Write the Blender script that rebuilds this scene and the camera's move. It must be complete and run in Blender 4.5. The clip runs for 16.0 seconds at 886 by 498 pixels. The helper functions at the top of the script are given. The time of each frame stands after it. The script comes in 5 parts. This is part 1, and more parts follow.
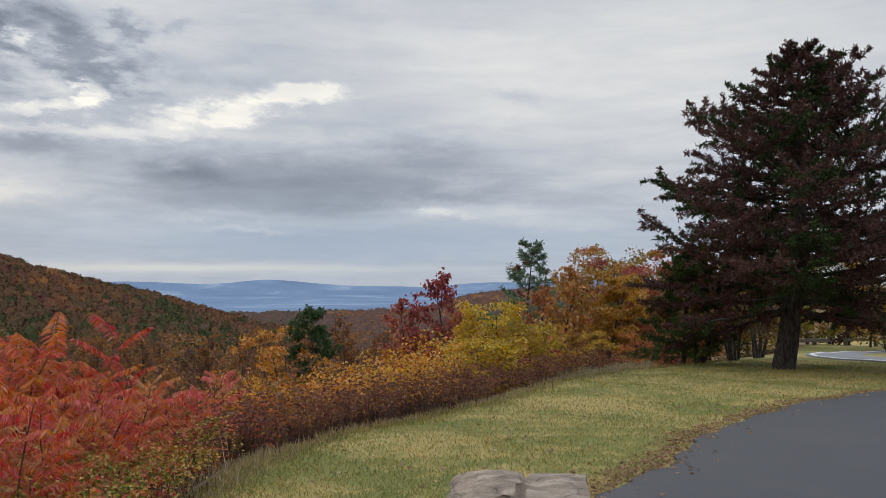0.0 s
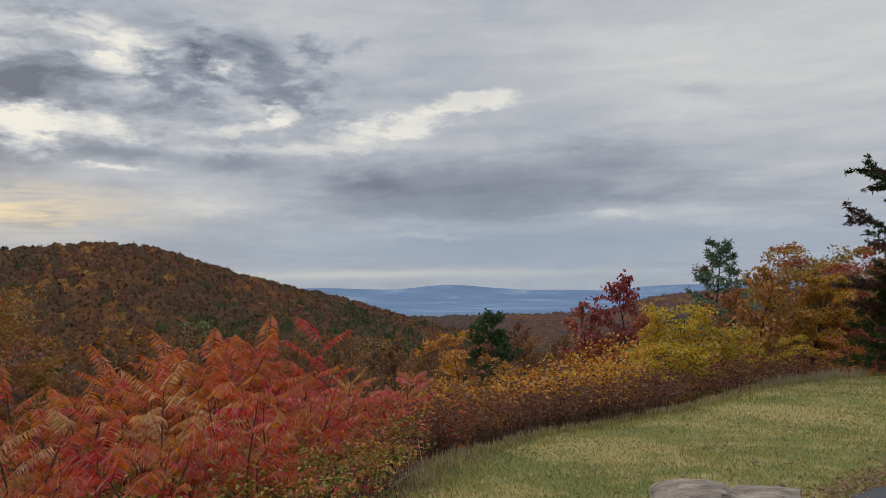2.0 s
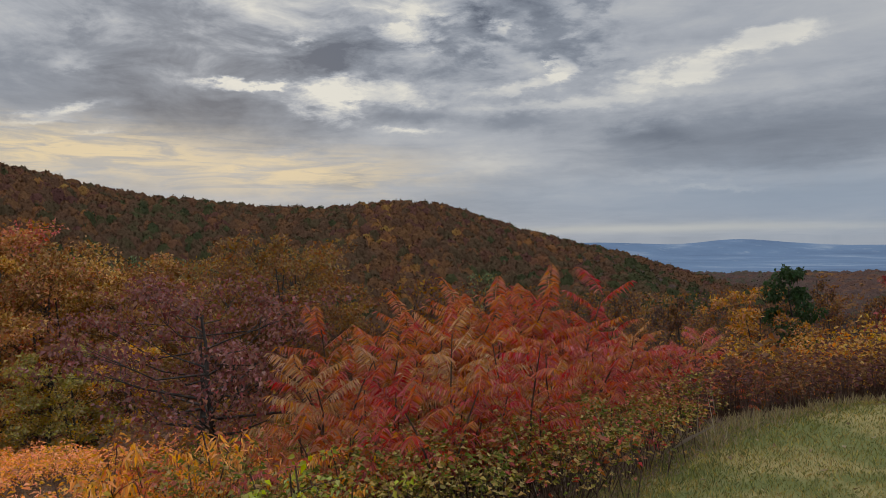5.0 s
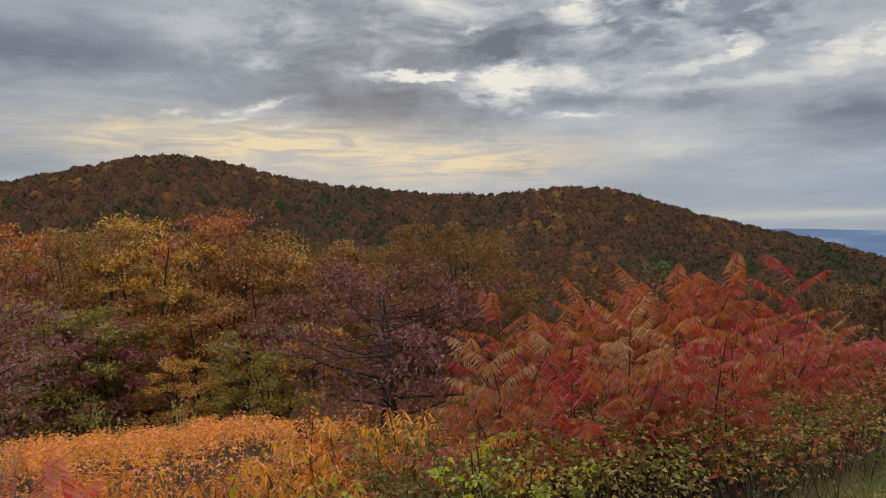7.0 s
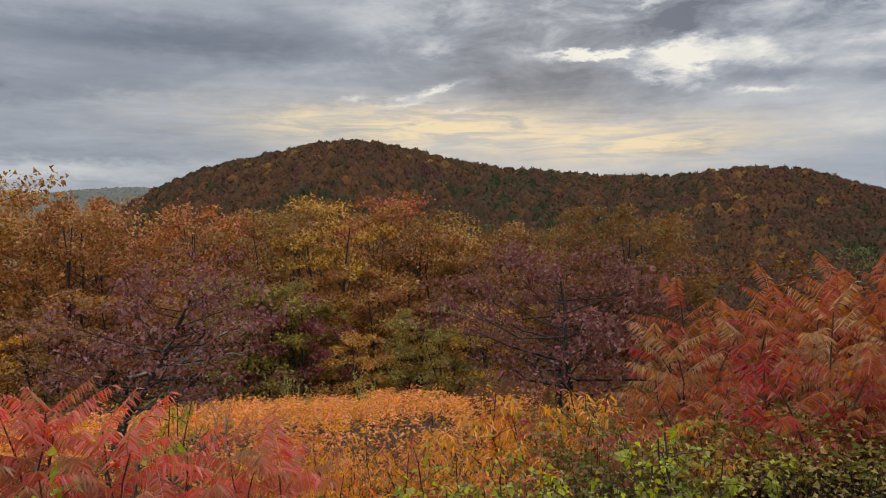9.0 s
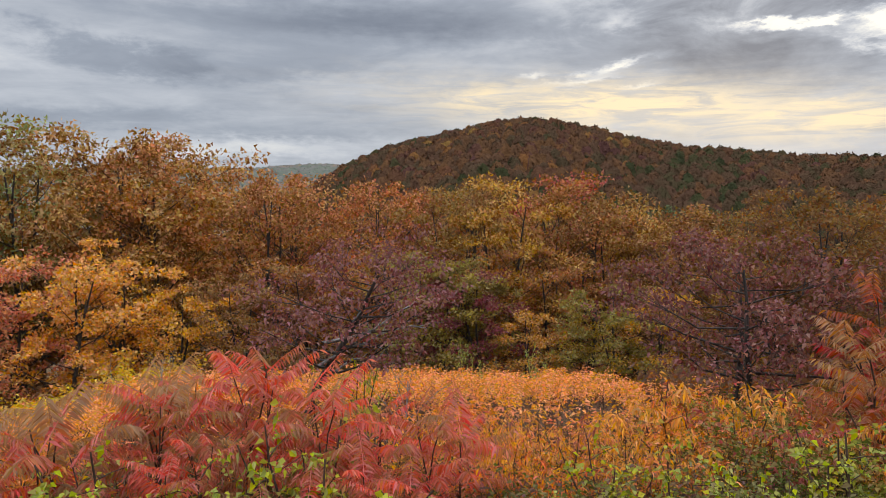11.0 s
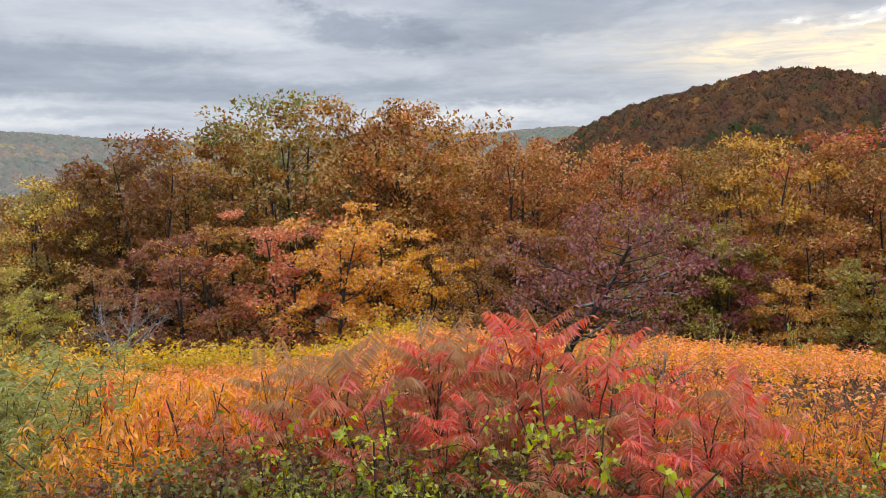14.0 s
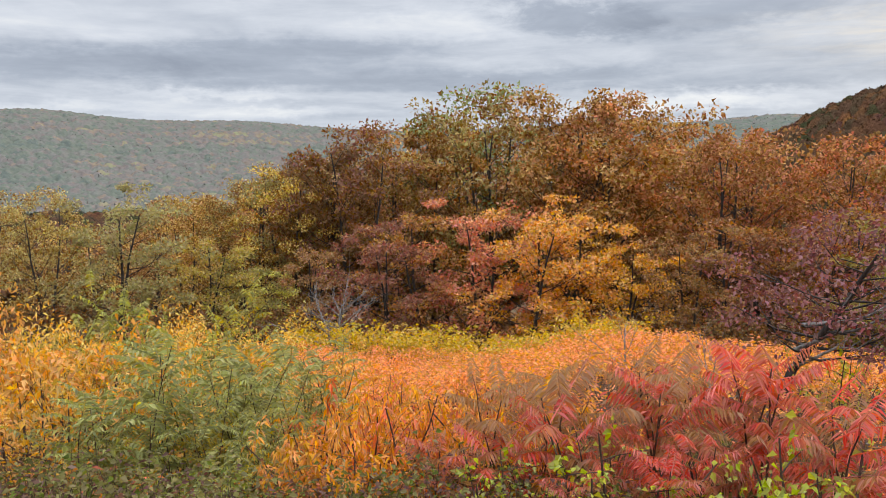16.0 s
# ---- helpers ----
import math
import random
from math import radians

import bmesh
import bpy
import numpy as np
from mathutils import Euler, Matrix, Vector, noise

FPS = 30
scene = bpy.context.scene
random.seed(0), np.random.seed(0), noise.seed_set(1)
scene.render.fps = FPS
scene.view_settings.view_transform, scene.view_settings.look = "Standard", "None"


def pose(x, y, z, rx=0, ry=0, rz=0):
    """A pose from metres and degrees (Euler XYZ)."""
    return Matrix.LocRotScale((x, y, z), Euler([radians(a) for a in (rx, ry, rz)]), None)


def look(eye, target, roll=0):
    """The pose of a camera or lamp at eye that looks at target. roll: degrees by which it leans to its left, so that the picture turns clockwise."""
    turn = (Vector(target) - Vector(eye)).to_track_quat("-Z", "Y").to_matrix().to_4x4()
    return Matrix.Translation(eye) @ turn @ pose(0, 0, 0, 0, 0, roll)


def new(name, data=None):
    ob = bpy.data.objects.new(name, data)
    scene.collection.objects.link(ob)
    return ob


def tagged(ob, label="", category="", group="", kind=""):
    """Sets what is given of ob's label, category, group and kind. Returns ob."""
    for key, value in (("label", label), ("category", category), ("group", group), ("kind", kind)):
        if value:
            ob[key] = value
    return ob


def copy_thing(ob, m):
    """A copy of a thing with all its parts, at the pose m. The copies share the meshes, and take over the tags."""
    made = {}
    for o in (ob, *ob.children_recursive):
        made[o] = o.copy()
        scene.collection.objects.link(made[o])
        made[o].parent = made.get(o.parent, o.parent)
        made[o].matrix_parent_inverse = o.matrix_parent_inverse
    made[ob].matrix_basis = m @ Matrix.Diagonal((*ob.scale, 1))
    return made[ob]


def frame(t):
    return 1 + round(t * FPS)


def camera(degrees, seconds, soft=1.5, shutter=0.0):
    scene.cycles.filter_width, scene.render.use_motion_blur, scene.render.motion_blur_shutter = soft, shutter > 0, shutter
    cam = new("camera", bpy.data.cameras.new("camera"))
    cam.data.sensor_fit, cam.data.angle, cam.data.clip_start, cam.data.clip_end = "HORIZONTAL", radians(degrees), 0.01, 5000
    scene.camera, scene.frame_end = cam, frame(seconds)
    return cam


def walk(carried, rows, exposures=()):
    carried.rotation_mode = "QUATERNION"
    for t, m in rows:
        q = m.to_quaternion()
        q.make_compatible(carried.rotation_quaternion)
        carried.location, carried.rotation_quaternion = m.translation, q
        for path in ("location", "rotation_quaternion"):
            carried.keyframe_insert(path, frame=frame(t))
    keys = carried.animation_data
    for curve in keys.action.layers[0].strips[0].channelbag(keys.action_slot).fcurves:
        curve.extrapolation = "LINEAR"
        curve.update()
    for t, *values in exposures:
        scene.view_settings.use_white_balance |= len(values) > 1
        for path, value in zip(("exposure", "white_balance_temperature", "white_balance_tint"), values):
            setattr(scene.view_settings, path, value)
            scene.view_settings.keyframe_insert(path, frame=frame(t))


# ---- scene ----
cam = camera(61.0, 16.0, soft=0.85)
PATH = [
    (0.0, pose(-0.000, 0.000, 1.700, 92.20, 0.00, 0.00)),
    (0.5, pose(-0.021, 0.010, 1.701, 92.29, 0.25, 3.12)),
    (1.0, pose(-0.059, -0.019, 1.709, 92.37, 0.45, 6.26)),
    (1.5, pose(-0.084, -0.024, 1.699, 92.55, 0.67, 9.67)),
    (2.0, pose(-0.121, -0.049, 1.690, 92.59, 0.77, 13.37)),
    (2.5, pose(-0.119, -0.033, 1.684, 92.48, 0.93, 17.34)),
    (3.0, pose(-0.127, -0.025, 1.675, 92.17, 1.14, 21.23)),
    (3.5, pose(-0.139, 0.049, 1.657, 91.62, 1.19, 24.98)),
    (4.0, pose(-0.176, 0.126, 1.634, 90.92, 1.19, 28.20)),
    (4.2, pose(-0.198, 0.134, 1.622, 90.59, 1.03, 29.39)),
    (6.3, pose(-0.216, 0.049, 1.623, 88.61, 0.95, 42.80)),
    (6.5, pose(-0.213, 0.042, 1.624, 88.62, 0.88, 44.04)),
    (7.0, pose(-0.217, 0.029, 1.626, 88.61, 0.98, 47.30)),
    (7.5, pose(-0.235, 0.016, 1.623, 88.55, 1.09, 50.65)),
    (8.0, pose(-0.245, -0.035, 1.625, 88.39, 1.13, 54.09)),
    (8.5, pose(-0.262, -0.078, 1.626, 88.04, 1.12, 57.16)),
    (8.7, pose(-0.255, -0.092, 1.623, 87.81, 0.98, 58.35)),
    (10.8, pose(0.035, -0.248, 1.706, 85.85, -0.13, 71.79)),
    (11.0, pose(0.041, -0.259, 1.704, 85.84, -0.17, 73.43)),
    (11.5, pose(0.025, -0.270, 1.703, 85.69, -0.01, 77.63)),
    (12.0, pose(-0.002, -0.276, 1.701, 85.48, 0.42, 81.43)),
    (12.5, pose(0.002, -0.320, 1.704, 85.09, 0.91, 84.37)),
    (13.0, pose(0.010, -0.377, 1.704, 84.57, 1.36, 86.64)),
    (13.5, pose(-0.030, -0.404, 1.695, 83.93, 1.32, 88.84)),
    (14.0, pose(-0.090, -0.453, 1.694, 83.19, 1.00, 91.42)),
    (14.5, pose(-0.177, -0.475, 1.800, 82.63, 0.73, 94.62)),
    (15.0, pose(-0.194, -0.517, 1.858, 82.24, 0.53, 98.29)),
    (15.5, pose(-0.181, -0.565, 1.876, 82.22, 0.55, 102.32)),
    (16.0, pose(-0.203, -0.613, 1.872, 82.54, 0.57, 106.45)),
]
EXPOSURES = [(0.0, 0.12), (1.5, -0.06), (3.0, -0.33), (4.2, -0.39), (6.5, -0.24), (8.7, -0.17), (10.8, 0.17), (13.0, 0.34), (14.5, 0.5), (16.0, 0.52)]
walk(cam, PATH, EXPOSURES)

# ---- light: an overcast evening sky, the sun low behind cloud over the saddle ----
SUN_AZ, SUN_EL = 52.0, 13.0


class Nodes:
    """Short hand for node trees."""

    def __init__(self, tree):
        self.tree = tree
        tree.nodes.clear()

    def add(self, kind):
        return self.tree.nodes.new(kind)

    def put(self, socket, value):
        if isinstance(value, bpy.types.NodeSocket):
            self.tree.links.new(value, socket)
        else:
            socket.default_value = value

    def math(self, op, a, b=0.0, c=0.0, clamp=False):
        node = self.add("ShaderNodeMath")
        node.operation, node.use_clamp = op, clamp
        for socket, value in zip(node.inputs, (a, b, c)):
            self.put(socket, value)
        return node.outputs[0]

    def noise(self, vector, scale, detail=4.0, rough=0.55, distortion=0.0):
        node = self.add("ShaderNodeTexNoise")
        self.put(node.inputs["Vector"], vector)
        for key, value in (("Scale", scale), ("Detail", detail), ("Roughness", rough), ("Distortion", distortion)):
            node.inputs[key].default_value = value
        return node.outputs[0]

    def ramp(self, fac, stops):
        node = self.add("ShaderNodeValToRGB")
        self.put(node.inputs[0], fac)
        bar = node.color_ramp.elements
        while len(bar) < len(stops):
            bar.new(0.5)
        for element, (place, colour) in zip(bar, stops):
            element.position, element.color = place, (*colour, 1)
        return node.outputs[0]

    def mix(self, fac, a, b, blend="MIX"):
        node = self.add("ShaderNodeMix")
        node.data_type, node.blend_type = "RGBA", blend
        for socket, value in zip((node.inputs[0], node.inputs[6], node.inputs[7]), (fac, a, b)):
            if isinstance(value, tuple) and len(value) == 3:
                value = (*value, 1)
            self.put(socket, value)
        return node.outputs[2]

    def smooth(self, value, lo, hi, to_lo=0.0, to_hi=1.0):
        node = self.add("ShaderNodeMapRange")
        node.interpolation_type = "SMOOTHSTEP"
        for socket, v in zip(node.inputs, (value, lo, hi, to_lo, to_hi)):
            self.put(socket, v)
        return node.outputs[0]


def make_world():
    world = bpy.data.worlds.new("overcast_sky")
    scene.world = world
    world.use_nodes = True
    n = Nodes(world.node_tree)
    way = n.add("ShaderNodeTexCoord").outputs["Generated"]
    split = n.add("ShaderNodeSeparateXYZ")
    n.put(split.inputs[0], way)
    x, y, z = split.outputs
    up = n.math("MAXIMUM", z, 0.0)
    # the cloud sheet as a level layer seen from below
    depth = n.math("ADD", up, 0.09)
    sheet = n.add("ShaderNodeCombineXYZ")
    n.put(sheet.inputs[0], n.math("DIVIDE", x, depth))
    n.put(sheet.inputs[1], n.math("DIVIDE", y, depth))
    sheet.inputs[2].default_value = 3.7
    broad = n.noise(sheet.outputs[0], 0.55, 6, 0.5, 0.3)
    fine = n.noise(sheet.outputs[0], 1.9, 9, 0.6, 0.6)
    squat = n.add("ShaderNodeMapping")
    n.put(squat.inputs[0], way)
    squat.inputs["Scale"].default_value = (1.0, 1.0, 2.6)
    squat.inputs["Location"].default_value = (0.35, 0.2, 0.1)
    flat = n.add("ShaderNodeMapping")
    n.put(flat.inputs[0], way)
    flat.inputs["Scale"].default_value = (1.0, 1.0, 9.0)
    puffs = n.noise(squat.outputs[0], 9.0, 12, 0.62, 0.4)
    veil = n.noise(flat.outputs[0], 4.0, 8, 0.6, 0.7)
    wobble, wobble2, wobble3 = (n.math("SUBTRACT", n.noise(squat.outputs[0], scale, 5, 0.6), 0.5) for scale in (6.0, 19.0, 55.0))
    az = n.math("MULTIPLY", n.math("ARCTAN2", n.math("MULTIPLY", x, -1.0), y), 57.2958)
    el = n.math("MULTIPLY", n.math("ARCSINE", z), 57.2958)
    azw = n.math("ADD", n.math("ADD", az, n.math("MULTIPLY", wobble, 4.0)), n.math("ADD", n.math("MULTIPLY", wobble2, 4.0), n.math("MULTIPLY", wobble3, 2.4)))
    elw = n.math("ADD", n.math("ADD", el, n.math("MULTIPLY", wobble, 1.2)), n.math("ADD", n.math("MULTIPLY", wobble2, 1.5), n.math("MULTIPLY", wobble3, 0.9)))

    def cloud(a, e, wide, high, tilt=0.0):
        dx = n.math("DIVIDE", n.math("SUBTRACT", azw, a), wide)
        dy = n.math("DIVIDE", n.math("SUBTRACT", n.math("SUBTRACT", elw, e), n.math("MULTIPLY", n.math("SUBTRACT", az, a), tilt)), high)
        d = n.math("ADD", n.math("MULTIPLY", dx, dx), n.math("MULTIPLY", dy, dy))
        return n.math("EXPONENT", n.math("MULTIPLY", d, -1.0))

    value = n.math("ADD", 0.53, n.math("MULTIPLY", n.math("SUBTRACT", broad, 0.5), 0.42))
    value = n.math("ADD", value, n.math("MULTIPLY", n.math("SUBTRACT", fine, 0.5), 0.30))
    value = n.math("ADD", value, n.math("MULTIPLY", n.math("SUBTRACT", veil, 0.5), 0.26))
    value = n.math("ADD", value, n.math("MULTIPLY", n.math("SUBTRACT", puffs, 0.52), n.math("MULTIPLY", 2.4, cloud(45, 14.5, 20, 5.5))))
    for a, e, wide, high, tilt, weight in SHEETS_NORTH + SHEETS_SADDLE + SHEETS_WEST:
        value = n.math("ADD", value, n.math("MULTIPLY", cloud(a, e, wide * 1.15, high * 1.25, tilt), weight * 1.3))
    lumps = n.math("SUBTRACT", n.noise(squat.outputs[0], 15.0, 9, 0.62, 0.3), 0.5)
    for a, e, wide, high, tilt, weight in PUFFS_NORTH + PUFFS_WEST:
        shape = n.smooth(n.math("MULTIPLY", cloud(a, e, wide * 1.5, high * 1.6, tilt), n.math("ADD", 1.0, n.math("MULTIPLY", lumps, 3.2))), 0.22, 0.9)
        value = n.math("ADD", value, n.math("MULTIPLY", shape, weight * 1.15))
    grey = n.ramp(value, [(0.0, (0.155, 0.18, 0.235)), (0.35, (0.31, 0.345, 0.41)), (0.56, (0.49, 0.52, 0.575)), (0.8, (0.71, 0.715, 0.71)), (1.0, (0.95, 0.92, 0.83))])
    glow = n.math("MAXIMUM", cloud(60, 6.4, 14, 1.7, 0.05), n.math("MULTIPLY", cloud(46, 5.2, 10, 1.5), 0.95))
    glow = n.math("MAXIMUM", glow, n.math("MULTIPLY", cloud(71, 7.2, 3.5, 1.3), 0.9))
    streaks = n.smooth(n.noise(flat.outputs[0], 9.0, 7, 0.62, 0.7), 0.36, 0.58, 0.35, 1.15)
    grey = n.mix(n.math("MULTIPLY", n.math("MULTIPLY", glow, streaks), 1.0, clamp=True), grey, (0.92, 0.75, 0.49))
    low = n.math("EXPONENT", n.math("MULTIPLY", n.math("MAXIMUM", el, 0.0), -0.45))
    grey = n.mix(n.math("MULTIPLY", low, 0.45), grey, (0.40, 0.46, 0.54))
    grey = n.mix(n.math("MULTIPLY", cloud(6, 2.6, 30, 2.2), 0.8), grey, (0.34, 0.42, 0.535))
    far = n.math("DIVIDE", n.math("SUBTRACT", az, 20.0), 17.0)
    thin_band = n.math("DIVIDE", n.math("SUBTRACT", n.math("ADD", el, n.math("MULTIPLY", wobble, 0.6)), 0.75), 0.33)
    strip = n.math("EXPONENT", n.math("MULTIPLY", n.math("ADD", n.math("MULTIPLY", far, far), n.math("MULTIPLY", thin_band, thin_band)), -1.0))
    grey = n.mix(n.math("MULTIPLY", strip, 0.55, clamp=True), grey, (0.72, 0.72, 0.66))
    # an overcast sky is brightest overhead
    high = n.smooth(el, 21.0, 55.0, 1.0, ZENITH)
    lit = n.mix(1.0, grey, (1, 1, 1), "MULTIPLY")
    scale = n.add("ShaderNodeVectorMath")
    scale.operation = "SCALE"
    n.put(scale.inputs[0], lit)
    n.put(scale.inputs[3], high)
    clear = n.add("ShaderNodeTexSky")
    clear.sky_type, clear.sun_disc, clear.sun_elevation, clear.sun_rotation = "NISHITA", False, radians(SUN_EL), radians(-SUN_AZ)
    thin, thick = n.add("ShaderNodeBackground"), n.add("ShaderNodeBackground")
    n.put(thin.inputs[0], clear.outputs[0])
    thin.inputs[1].default_value = 0.06
    n.put(thick.inputs[0], scale.outputs[0])
    thick.inputs[1].default_value = 1.0
    both = n.add("ShaderNodeMixShader")
    both.inputs[0].default_value = 0.96
    n.put(both.inputs[1], thin.outputs[0])
    n.put(both.inputs[2], thick.outputs[0])
    n.put(n.add("ShaderNodeOutputWorld").inputs[0], both.outputs[0])


ZENITH = 3.6
# azimuth, elevation, half width, half height (degrees), tilt, brightness: soft sheets of cloud, then broken clouds with firm edges
SHEETS_NORTH = [
    (-10, 15.5, 22, 6, 0, 0.16), (-6.3, 4.6, 5, 0.6, 0.15, 0.12), (-5.5, 13.7, 1.7, 0.43, 0.1, -0.1), (-0.7, 8.9, 6.3, 1.38, 0.12, -0.14), (0.2, 4.9, 1.7, 0.26, 0, 0.22),
    (9.6, 6.8, 8.8, 2.06, -0.05, -0.27), (14.5, 3.5, 2.7, 0.17, 0, 0.22), (17.3, 4.4, 4.6, 0.39, 0, 0.14), (18.9, 7.6, 3.2, 0.86, 0, -0.24), (24.6, 10.1, 8, 0.39, -0.03, 0.24),
]
SHEETS_SADDLE = [
    (28.7, 8.6, 2.9, 0.6, 0, -0.14), (30.2, 5.8, 4.6, 0.6, 0, 0.14), (36.1, 9.3, 2.5, 0.43, 0, -0.12), (36.8, 8.3, 1.7, 0.17, 0, 0.3), (42.2, 4.9, 2, 0.52, 0, -0.2),
    (42.9, 13.1, 5.2, 1.2, -0.05, -0.26), (48.6, 9.1, 7.1, 1.46, 0, -0.22), (50.3, 17.1, 5, 1.03, 0, 0.14), (51, 14.7, 4.2, 1.03, 0, -0.16),
    (51.4, 14.5, 2.5, 0.86, 0, 0.1), (55.7, 10.5, 6.7, 1.2, 0, -0.18), (59.2, 7.9, 1, 0.14, -0.1, 0.3), (60.5, 9.3, 2.4, 0.21, -0.2, 0.4),
    (60.7, 12.3, 2, 0.43, -0.1, 0.2), (63.3, 8.4, 2, 0.17, -0.1, 0.34), (64.8, 15.1, 2.9, 1.2, 0, 0.14),
]
SHEETS_WEST = [
    (100, 9, 30, 9, 0, -0.05),     (67.1, 8.9, 0.9, 0.17, 0, 0.3), (74, 12.9, 6.3, 1.72, 0, -0.12), (81.2, 12.4, 12.6, 1.03, 0, -0.2), (82.5, 8.1, 3.8, 0.86, 0, 0.12),
    (85.4, 4.4, 8.8, 0.43, 0, -0.1), (86.4, 9, 9.7, 1.29, 0, -0.12), (87.1, 3.3, 5.5, 0.52, 0, 0.2), (101.5, 5.2, 15.1, 0.6, 0, -0.14),
    (102.8, 8, 9.2, 1.38, 0, 0.08), (107, 9, 6.7, 0.86, 0, 0.08), (110.9, 7.5, 9.2, 0.69, 0, -0.12), (118.3, 2.9, 4.6, 0.34, 0, 0.14), (123, 4.1, 5.5, 0.3, 0, 0.16),
    (127.8, 6.3, 10.9, 0.86, -0.02, -0.2), (131.5, 3.2, 6.3, 0.34, 0, 0.1),
]
PUFFS_NORTH = [
    (10.9, 13.6, 2.9, 0.56, -0.1, 0.26), (17.2, 11.8, 4, 0.73, -0.1, 0.3), (19.7, 17.8, 0.8, 0.52, -0.3, -0.12), (23.1, 17.2, 1.3, 0.77, 0, -0.22), (25.7, 12.6, 0.7, 0.69, 0, 0.3),
    (27.1, 15.6, 4, 1.46, 0.25, -0.34), (28.1, 11.5, 2.9, 0.43, -0.1, 0.26), (28.7, 16, 1.1, 0.86, 0, 0.26), (29.9, 15.8, 0.8, 0.52, 0, 0.3),
]
PUFFS_WEST = [
    (32.6, 15.5, 2, 1.38, 0, -0.3), (36.6, 15.2, 2.1, 0.69, 0.1, 0.4), (37.6, 17.4, 2.9, 0.69, 0.1, 0.28),
    (40.1, 11.2, 4.4, 0.64, 0.1, 0.32), (42.5, 9.8, 1.8, 0.69, 0, 0.28), (43, 10.6, 2, 1.03, -0.2, 0.3), (44.8, 14.9, 0.8, 0.39, 0, 0.3), (48.6, 11.6, 3.2, 0.34, 0, 0.34),
    (48.9, 11.6, 2.4, 0.3, 0, 0.32), (57.8, 13.6, 2.3, 1.93, 0, -0.14), (97.4, 9.6, 5.5, 0.95, 0.1, -0.16),
]
make_world()

sun = new("sun", bpy.data.lights.new("sun", "SUN"))
sun.data.energy, sun.data.angle, sun.data.color = 1.4, radians(24), (1.0, 0.86, 0.68)
sun.matrix_world = look((0, 0, 0), (math.sin(radians(SUN_AZ)) * math.cos(radians(SUN_EL)), -math.cos(radians(SUN_AZ)) * math.cos(radians(SUN_EL)), -math.sin(radians(SUN_EL))))


# ---- materials ----
def material(name):
    m = bpy.data.materials.new(name)
    m.use_nodes = True
    return m, Nodes(m.node_tree)


def finish(n, colour, rough=0.8, bump=None, strength=0.3, distance=0.02, spec=0.3):
    b = n.add("ShaderNodeBsdfPrincipled")
    n.put(b.inputs["Base Color"], colour)
    n.put(b.inputs["Roughness"], rough)
    b.inputs["Specular IOR Level"].default_value = spec
    if bump is not None:
        k = n.add("ShaderNodeBump")
        k.inputs["Strength"].default_value, k.inputs["Distance"].default_value = strength, distance
        n.put(k.inputs["Height"], bump)
        n.put(b.inputs["Normal"], k.outputs[0])
    n.put(n.add("ShaderNodeOutputMaterial").inputs[0], b.outputs[0])


def here(n):
    return n.add("ShaderNodeNewGeometry").outputs["Position"]


def leaf_material(name, second=None, patch=1.2, translucent=0.35, spread=0.5, hue=0.05, share=0.0, mingle=0.5):
    """Leaves in the object's own colour, each a little different, in patches towards a second colour."""
    m, n = material(name)
    own = n.add("ShaderNodeObjectInfo").outputs["Color"]
    rnd = n.add("ShaderNodeNewGeometry").outputs["Random Per Island"]
    r2 = n.math("FRACT", n.math("MULTIPLY", rnd, 17.31))
    r3 = n.math("FRACT", n.math("MULTIPLY", rnd, 91.7))
    patchy = n.noise(here(n), patch, 3, 0.6)
    colour = own
    if second:
        fac = n.smooth(n.math("ADD", patchy, n.math("MULTIPLY", n.math("SUBTRACT", r3, 0.5), mingle)), 0.42 - share, 0.68 - share)
        colour = n.mix(fac, own, second)
    hsv = n.add("ShaderNodeHueSaturation")
    n.put(hsv.inputs["Hue"], n.math("ADD", 0.5 - hue / 2, n.math("MULTIPLY", r2, hue)))
    n.put(hsv.inputs["Saturation"], n.math("ADD", 0.8, n.math("MULTIPLY", r3, 0.35)))
    n.put(hsv.inputs["Value"], n.math("ADD", 1.0 - spread * 0.55, n.math("MULTIPLY", rnd, spread)))
    n.put(hsv.inputs["Color"], colour)
    d, t, g = n.add("ShaderNodeBsdfDiffuse"), n.add("ShaderNodeBsdfTranslucent"), n.add("ShaderNodeBsdfGlossy")
    n.put(d.inputs[0], hsv.outputs[0])
    n.put(t.inputs[0], hsv.outputs[0])
    g.inputs["Roughness"].default_value = 0.5
    one, two = n.add("ShaderNodeMixShader"), n.add("ShaderNodeMixShader")
    one.inputs[0].default_value, two.inputs[0].default_value = translucent, 0.012
    n.put(one.inputs[1], d.outputs[0])
    n.put(one.inputs[2], t.outputs[0])
    n.put(two.inputs[1], one.outputs[0])
    n.put(two.inputs[2], g.outputs[0])
    n.put(n.add("ShaderNodeOutputMaterial").inputs[0], two.outputs[0])
    return m


def bark_material(name, dark, light, scale=14.0):
    m, n = material(name)
    p = n.add("ShaderNodeMapping")
    n.put(p.inputs[0], here(n))
    p.inputs["Scale"].default_value = (1, 1, 0.25)
    grain = n.noise(p.outputs[0], scale, 6, 0.65, 0.4)
    blotch = n.noise(here(n), 2.3, 3)
    c = n.mix(n.smooth(grain, 0.35, 0.65), dark, light)
    c = n.mix(n.math("MULTIPLY", n.smooth(blotch, 0.5, 0.7), 0.5), c, tuple(0.6 * v for v in dark))
    finish(n, c, 0.9, grain, 0.8, 0.02)
    return m


